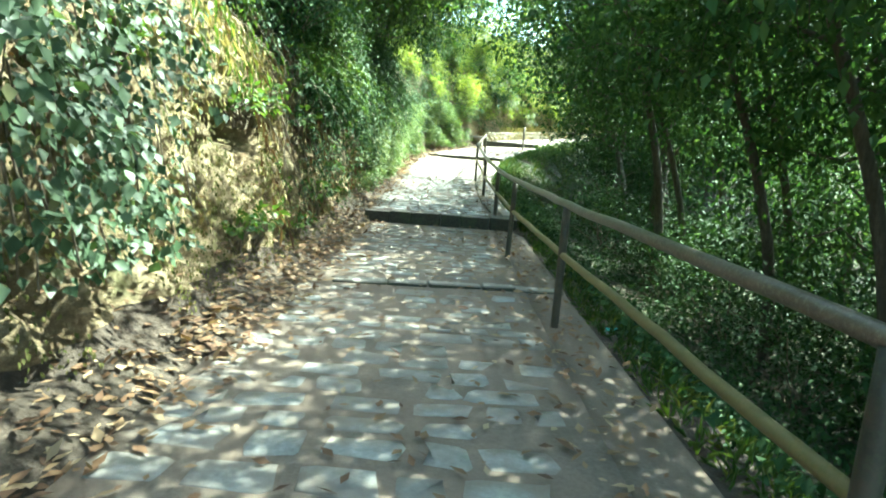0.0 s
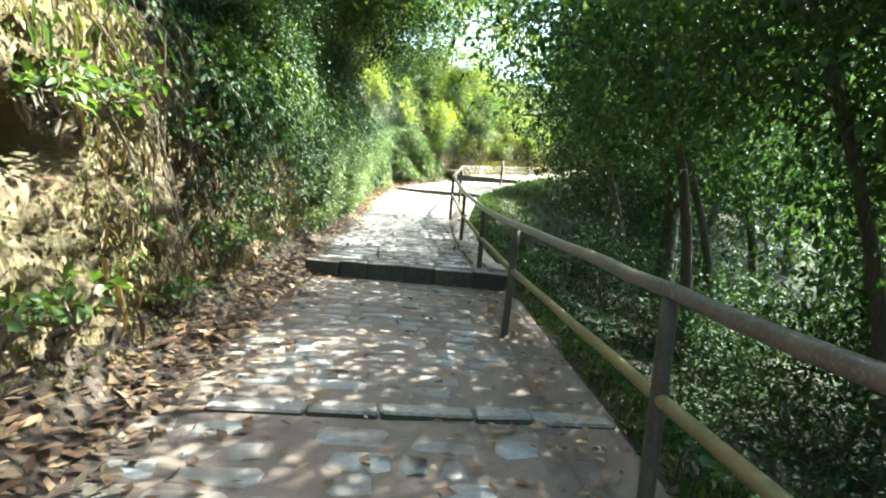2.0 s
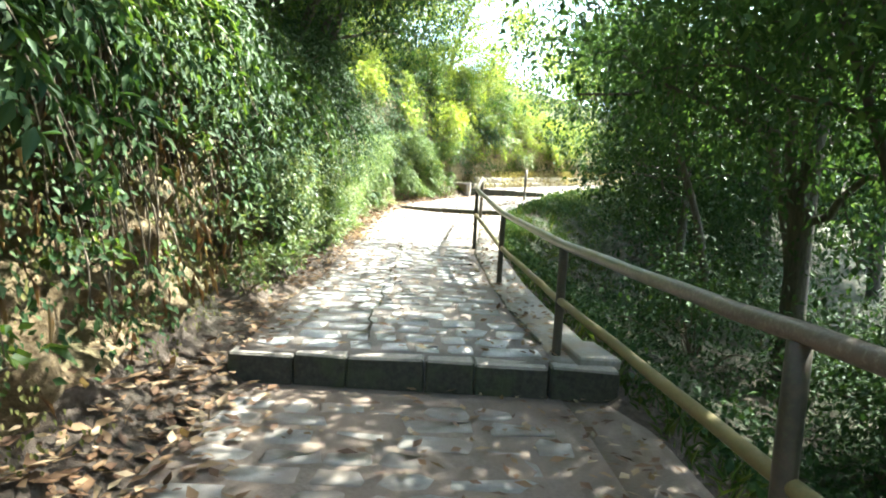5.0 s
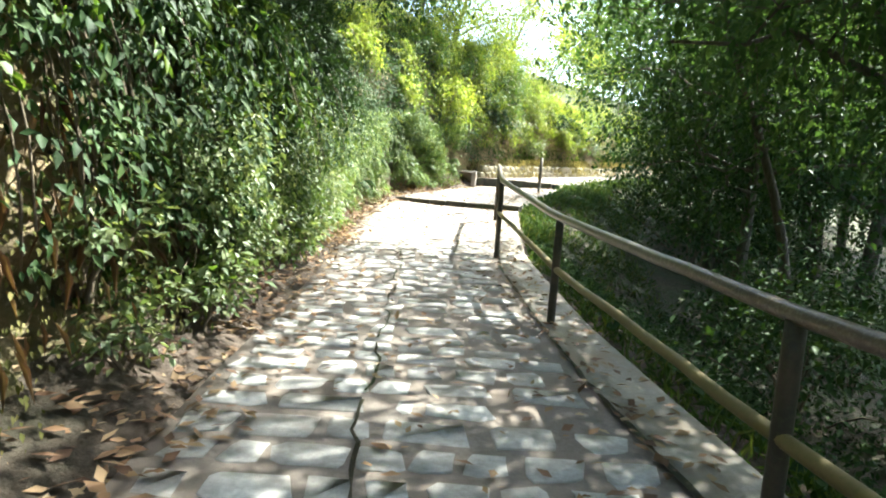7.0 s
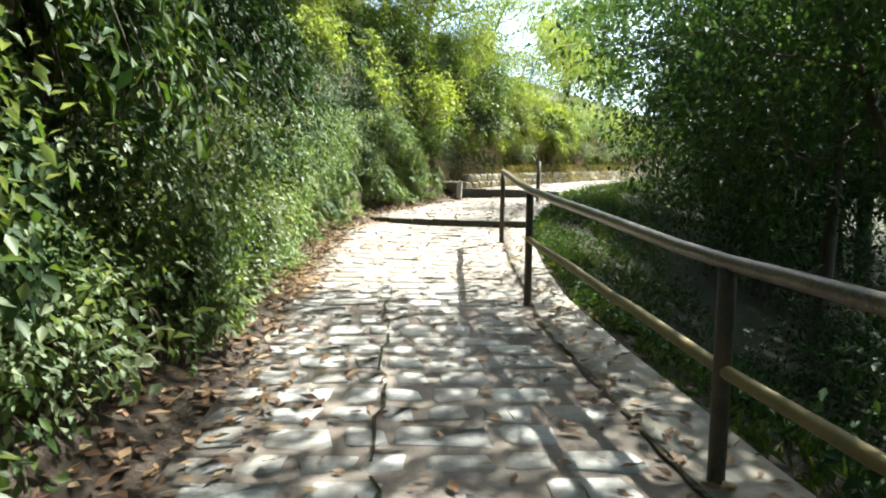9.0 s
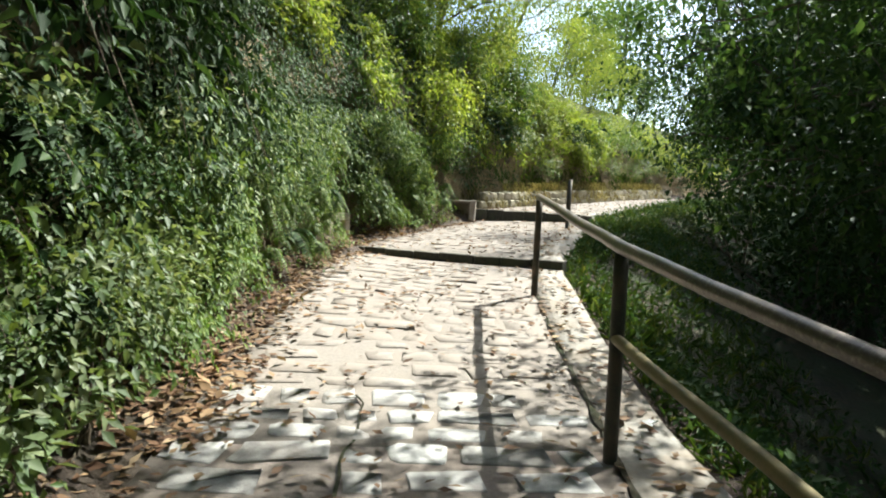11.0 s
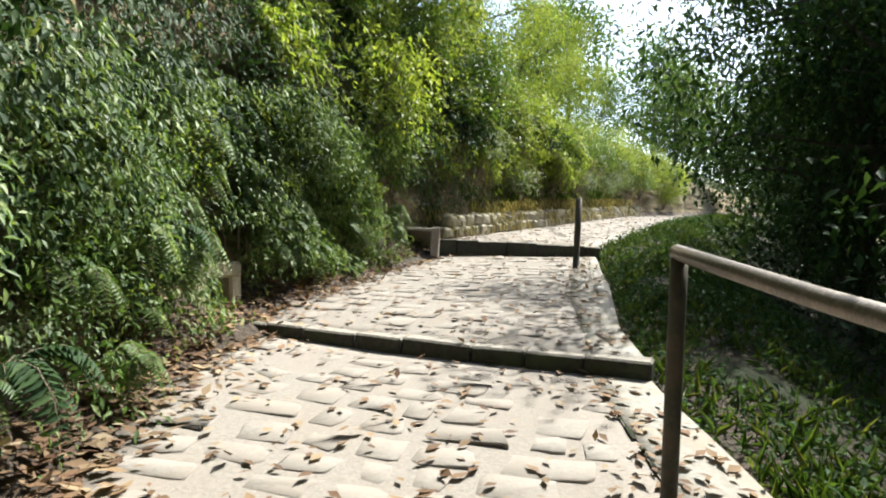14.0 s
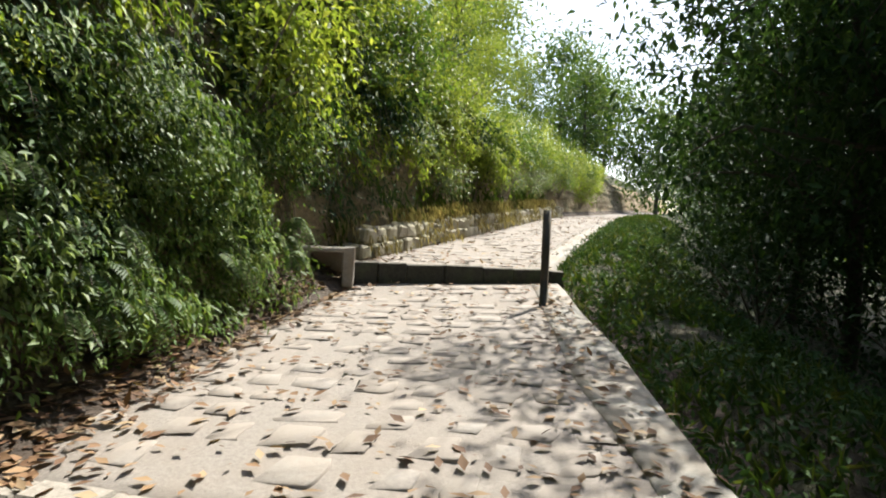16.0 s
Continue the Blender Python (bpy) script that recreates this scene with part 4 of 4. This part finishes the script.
ravine_trees.append(tree("canopy_tree", "dense dark broad-leaved tree spreading over the ravine's edge", 115, 7.0, 2.5, (-0.3, -0.2), 9500, 0.13, LEAF_DARK_SHADED, 0.33, 0.12, 0.45, 12, clump=0.29))
# Many of these positions are chosen to throw shade on path and slope.
for kind, x, y, rz, k in ((0, 4.9, 14.5, 0, 1.0), (2, 7.2, 9.8, 40, 1.1), (2, 5.6, 5.0, 150, 1.1), (2, 13.0, 10.0, 220, 0.9), (2, 14.5, 14.0, 300, 0.95), (2, 13.5, 18.0, 20, 0.9), (2, 12.5, 5.5, 80, 0.9), (2, 7.0, 7.2, 10, 1.1), (2, 7.8, 11.8, 140, 1.0), (2, 7.4, 2.6, 200, 1.1),
                          (1, 4.8, 0.5, 20, 1.1), (1, 9.4, 5.4, 90, 1.1), (1, 4.6, -4.5, 66, 1.1),
                          (3, 4.2, -2.0, 0, 1.0), (3, 4.7, 2.2, 10, 1.0), (3, 4.0, 5.6, -18, 0.95), (3, 4.1, 7.9, -8, 0.9), (3, 3.7, 11.2, 16, 1.0), (3, 4.6, 4.0, 14, 0.95), (3, 3.9, 0.3, 30, 0.9), (3, 5.7, 13.0, 10, 0.95), (3, 4.7, 17.2, -14, 0.9), (3, 6.8, 24.4, -10, 0.8), (3, 5.4, 6.6, 0, 0.9), (3, 5.3, 9.6, 10, 0.9), (3, 4.5, 12.1, -6, 0.85), (3, 3.4, 3.2, 5, 0.9), (3, 5.3, 15.6, 0, 1.05),
                          (4, 5.0, 18.9, 70, 0.9), (4, 5.7, 21.2, 160, 0.95), (4, 6.6, 23.6, 250, 1.0), (4, 7.9, 25.9, 20, 0.95), (4, 9.6, 28.2, 110, 0.9), (4, 11.6, 30.6, 200, 0.9), (4, 13.8, 33.2, 290, 0.9), (4, 16.2, 36.0, 35, 0.9),
                          (4, 8.4, 20.4, 130, 1.3), (4, 9.6, 23.6, 220, 1.35), (4, 11.2, 26.6, 310, 1.3), (4, 14.2, 29.4, 50, 1.3),
                          (1, 12.4, 20.5, 25, 1.45), (1, 13.6, 24.6, 95, 1.5), (1, 16.0, 28.6, 185, 1.5), (1, 19.5, 33.0, 285, 1.4), (1, 20.5, 38.5, 190, 0.9)):
    put(ravine_trees[kind], x, y, ground_at(x, y), rz, k)

ravine_shrubs = [
    shrub("ravine_shrub", "dense dark shrub on the ravine side", 121, (1.15, 1.15, 1.3), 76, 30, 0.09, LEAF_DARK_SHADED, 0.3),
    shrub("ravine_shrub", "green shrub on the ravine side", 122, (1.0, 1.0, 1.1), 76, 30, 0.085, LEAF_DARK_SHADED, 0.3),
]
for i in range(60):
    y = -4 + i * 0.72 + rng.uniform(-0.3, 0.3)
    off = rng.uniform(2.7, 3.3) + (0.7 if y > 17.5 else 0) + (i % 3) * 1.0
    x = lerp(y, RIGHT) + off
    if (y > 17.5 and i % 2) or (y <= 17.5 and i % 4 == 0):
        continue
    put(ravine_shrubs[int(rng.uniform() < (0.7 if 8 < y < 18 else 0.2))], x, y, ground_at(x, y) - 0.1, rng.uniform(0, 360), rng.uniform(0.8, 1.35))

# far trees beyond the bend
far_tree = tree("far_tree", "hazy tall tree far beyond the bend", 131, 13, 4.0, (0.5, 0.5), 4200, 0.48, LEAF_MID, 0.12, 0.20, 0.3, 13, clump=1.1)
for x, y, rz, k in ((27, 54, 0, 0.7), (38, 60, 90, 0.9), (24, 62, 200, 0.8), (40, 50, 140, 0.9), (36, 44, 30, 0.6), (46, 60, 260, 1.0), (29, 40, 75, 0.45), (52, 46, 310, 0.9), (36, 34, 120, 0.8),
                    (30, 12, 20, 0.75), (31, 1, 170, 0.75),
                    (-7, 2, 15, 0.6), (-7, 9, 115, 0.6), (-6.5, 16, 215, 0.6), (-6, 22, 300, 0.6), (-4, 28, 50, 0.6), (-2.5, 33, 150, 0.5), (20, 52, 190, 0.55), (10, 49, 330, 0.5), (15, 57, 10, 0.8), (24, 56, 280, 0.6), (21, 43, 240, 0.4)):
    put(far_tree, x, y, ground_at(x, y) - 0.2, rz, k)


# ---- grass, weeds and litter ----
def strip(name, label, seed, n, y0, y1, u0, u1, mat, size, width, rise, cat="grass"):
    rng = np.random.default_rng(seed)
    y = rng.uniform(y0, y1, n)
    u = u0 + (u1 - u0) * rng.beta(1.0, 1.4, n)
    keep = np.sin(y * 2.3) + np.sin(y * 5.1 + u * 4) + np.sin(u * 6) > -1.2
    y, u = y[keep], u[keep]
    p = np.array([(lerp(a, RIGHT) + b, a, ground_at(lerp(a, RIGHT) + b, a) - 0.01) for a, b in zip(y, u)])
    p[:, 2] += rng.uniform(0, 1, len(p)) ** 2 * rise
    ax = rng.normal(0, 0.55, p.shape) + np.array([-0.1, 0, 0.9 if width < 0.2 else 0.15])
    face = np.array([-0.3, -0.4, 0.8]) + rng.normal(0, 0.3, p.shape)
    fo = Soup()
    leaves(fo, p, ax, face, rng.uniform(size * 0.5, size * 1.4, len(p)), width, 0.25)
    return tagged(soup_part(name, fo, mat), label, cat, kind="stuff")


strip("verge_grass", "short green grass along the path's outer edge", 141, 9000, -3, 20, 0.05, 1.1, GRASS, 0.11, 0.10, 0.02)
strip("verge_grass", "tall sunlit grass on the verge at the bend", 142, 15000, 18, 42, 0.06, 2.6, GRASS, 0.14, 0.08, 0.05)
# The darker ravine leaf puts partial shade into these weeds.
strip("verge_weeds", "low broad-leaved weeds on the verge", 143, 22000, 14, 34, 0.05, 2.6, LEAF_RAVINE, 0.05, 0.5, 0.22, "weeds")
strip("verge_weeds", "low dark weeds on the ravine slope", 144, 15000, -3, 18, 0.2, 3.8, LEAF_DARK_SHADED, 0.075, 0.6, 0.2, "weeds")


def litter(name, label, seed, n, pick, size, mat=DRY_LEAF):
    rng = np.random.default_rng(seed)
    p = []
    for _ in range(n):
        x, y = pick(rng)
        p.append((x, y, ground_at(x, y) + rng.uniform(0.003, 0.012)))
    p = np.array(p)
    ax = rng.normal(0, 1, p.shape) * np.array([1, 1, 0.12])
    face = np.array([0, 0, 1.0]) + rng.normal(0, 0.22, p.shape)
    fo = Soup()
    leaves(fo, p, ax, face, rng.uniform(size * 0.5, size * 1.35, n), 0.48, -0.12)
    return tagged(soup_part(name, fo, mat), label, "leaves", kind="stuff")


def on_path(y0, y1):
    def pick(rng):
        y = rng.uniform(y0, y1)
        return lerp(y, LEFT) + (lerp(y, RIGHT) - lerp(y, LEFT)) * rng.uniform(0.02, 0.98), y
    return pick


def on_margin(y0, y1, spread):
    def pick(rng):
        y = rng.uniform(y0, y1)
        return lerp(y, LEFT) - 0.18 + rng.normal(0, spread), y
    return pick


def on_edge(y0, y1):
    def pick(rng):
        y = rng.uniform(y0, y1)
        return lerp(y, JOINT) + rng.normal(0.1, 0.16), y
    return pick


litter("fallen_leaves", "dry brown leaves scattered on the dusty path", 151, 900, on_path(-1, 10.4), 0.085)
litter("fallen_leaves", "dry leaves scattered over the paving", 152, 700, on_path(10.5, 20), 0.075)
litter("fallen_leaves", "many brown leaves strewn over the sunlit path", 153, 1050, on_path(19, 27), 0.078)
litter("fallen_leaves", "brown leaves strewn over the upper path", 154, 900, on_path(26.5, 40), 0.08)
litter("leaf_drift", "thick drift of brown leaves at the foot of the bank", 155, 5200, on_margin(-2, 27, 0.24), 0.085)
litter("leaf_drift", "large curled brown leaves heaped below the earth bank", 158, 650, on_margin(3.5, 10.5, 0.2), 0.12)
litter("leaf_drift", "thick brown leaf litter below the ferns", 157, 4500, on_margin(16.5, 27, 0.2), 0.085)
litter("leaf_drift", "brown leaves gathered along the edge strip", 156, 1200, on_edge(-1, 26), 0.08)

# scraps
scrap = new("plastic_scrap", block_mesh("plastic_scrap", np.random.default_rng(160), 0.10, 0.05, 0.02, 0.01, 0.006, material("teal_plastic", 0.4)[0]))
scrap.data.materials[0].node_tree.nodes["Principled BSDF"].inputs["Base Color"].default_value = (0.05, 0.32, 0.30, 1)
scrap.matrix_basis = pose(1.42, 4.98, ground_at(1.42, 4.98) + 0.005, 0, 8, 20)
tagged(scrap, "crumpled teal plastic scrap among leaves", "litter")
paper = new("paper_scrap", block_mesh("paper_scrap", np.random.default_rng(161), 0.07, 0.05, 0.012, 0.008, 0.003, material("white_paper", 0.8)[0]))
paper.data.materials[0].node_tree.nodes["Principled BSDF"].inputs["Base Color"].default_value = (0.75, 0.75, 0.74, 1)
paper.matrix_basis = pose(0.97, 16.9, path_z(0.97, 16.9) + 0.003, 0, 0, 30)
tagged(paper, "small white paper scrap on the concrete edge", "litter")


# ---- paving stones ----
def stone_outline(rng, w, d):
    c = 0.028 * min(1, w / 0.2)
    pts = [(-w / 2 + c, -d / 2), (w / 2 - c, -d / 2), (w / 2, -d / 2 + c), (w / 2, d / 2 - c), (w / 2 - c, d / 2), (-w / 2 + c, d / 2), (-w / 2, d / 2 - c), (-w / 2, -d / 2 + c)]
    return np.array(pts) + rng.normal(0, 0.016, (8, 2))


def stone_arrays(rng, w, d):
    o = stone_outline(rng, w, d)
    tilt = rng.normal(0, 0.006, 2)
    top = np.column_stack([o * 0.965, o @ tilt])
    rim = np.column_stack([o, o @ tilt - 0.005])
    low = np.column_stack([o, np.full(8, -0.05)])
    v = np.concatenate([top, rim, low])
    tri = [(0, i, i + 1) for i in range(1, 7)]
    quad = [(i, 8 + i, 8 + (i + 1) % 8, (i + 1) % 8) for i in range(8)] + [(8 + i, 16 + i, 16 + (i + 1) % 8, 8 + (i + 1) % 8) for i in range(8)]
    return v, tri, quad


SKEW = [(-40, 0), (18, 0), (21.5, -0.62), (24, -0.5), (26.3, -0.27), (29, -0.75), (80, -0.8)]


def paving():
    rng = np.random.default_rng(171)
    joined = [Soup() for _ in range(4)]
    kinds = {}
    for w in (0.20, 0.25, 0.30, 0.36, 0.46):
        for k in range(3):
            s = Soup()
            s.add(*stone_arrays(rng, w, 0.205))
            me = s.mesh("paving_stone")
            me.materials.append(PAVER)
            kinds.setdefault(w, []).append(me)
    y, singles = -6.0, 0
    while y < 44:
        row = rng.uniform(0.19, 0.29)
        if y < 10.3 < y + row:
            y = 10.56
        yc = y + row / 2
        sk = lerp(yc, SKEW)
        xa, xb = lerp(yc, LEFT) + rng.uniform(0.0, 0.10), lerp(yc, JOINT) - 0.03
        xm = (xa + xb) / 2
        x = xa
        while x < xb - 0.12:
            w = (0.20, 0.25, 0.30, 0.36, 0.46)[rng.integers(5)]
            if x < -0.56 < x + w and 10.5 < y < 17 and x > -1.3:
                w = 0.20 if -0.56 - x < 0.24 else 0.25
            if x + w > xb:
                break
            px, py = x + w / 2, yc + sk * (x + w / 2 - xm)
            x += w + 0.012
            if abs(py - across(STEP_B, px)) < 0.2 or abs(py - across(STEP_C, px)) < 0.2 or rng.uniform() < 0.04:
                continue
            if abs(py - 5.95) < 0.2 or abs(py - 10.45) < 0.15:
                continue
            part_of = stretch(px, py)
            level = LEVELS[part_of]
            z = level(px, py) + rng.normal(0, 0.0025) - (0.0095, 0.0065, 0.0078, 0.0078)[part_of]
            slope = (level(px, py + 0.1) - level(px, py - 0.1)) / 0.2
            tip = (level(px + 0.1, py) - level(px - 0.1, py)) / 0.2
            yaw = math.degrees(math.atan(sk)) + rng.normal(0, 2)
            kx, ky = rng.uniform(0.72, 0.90), row / 0.25 * rng.uniform(0.78, 0.98)
            if 10.5 < py < 17.2 and singles < 300:
                ob = new("paving_stone", kinds[w][rng.integers(3)])
                ob.parent = PATHS[1]
                ob.matrix_basis = pose(px, py, z, math.degrees(math.atan(slope)), 0, yaw) @ Matrix.Diagonal((kx, ky, 1, 1))
                singles += 1
            else:
                v, tri, quad = stone_arrays(rng, w * kx, 0.205 * ky)
                a = radians(yaw)
                v = np.column_stack([px + v[:, 0] * math.cos(a) - v[:, 1] * math.sin(a), py + v[:, 0] * math.sin(a) + v[:, 1] * math.cos(a), z + v[:, 2] + slope * v[:, 1] + tip * v[:, 0]])
                joined[part_of].add(v, tri, quad)
        y += row
    for soup, parent in zip(joined, PATHS):
        tagged(soup_part("paving_stones", soup, PAVER_DUSTY if parent is PATHS[0] else PAVER_FAR, parent), "dusty grey paving stones", kind="stuff")


def crack():
    """A dark open seam that wanders along the paving."""
    rng = np.random.default_rng(181)
    ys = np.arange(10.7, 17.2, 0.11)
    xs = -0.575 + np.cumsum(rng.normal(0, 0.006, len(ys))) + 0.02 * np.sign(np.sin(ys * 5.3))
    w = rng.uniform(0.003, 0.011, len(ys))
    v = [(x + k * d, y, path_z(x, y) + 0.0045) for x, y, d in zip(xs, ys, w) for k in (-1, 1)]
    n = len(ys)
    s_ = Soup()
    s_.add(v, None, [(2 * i, 2 * i + 1, 2 * i + 3, 2 * i + 2) for i in range(n - 1) if i % 9])
    ob = soup_part("seam", s_, FOREST_SOIL, PATHS[1], "dark earth-filled seam")


def strip_seam():
    """The dark gap between the paving and its concrete edge strip."""
    rng = np.random.default_rng(182)
    ys = np.arange(10.8, 20.6, 0.09)
    xs = lerp(ys, JOINT) + np.cumsum(rng.normal(0, 0.0035, len(ys))) * 0.6
    w = np.abs(rng.normal(0.010, 0.006, len(ys))) + 0.003
    v = [(x + k * d, y, path_z(x, y) + 0.002) for x, y, d in zip(xs, ys, w) for k in (-1, 1)]
    s_ = Soup()
    s_.add(v, None, [(2 * i, 2 * i + 1, 2 * i + 3, 2 * i + 2) for i in range(len(ys) - 1) if i % 13])
    soup_part("edge_seam", s_, FOREST_SOIL, PATHS[1], "dark earth-filled gap along the concrete strip")


strip_seam()
crack()
paving()
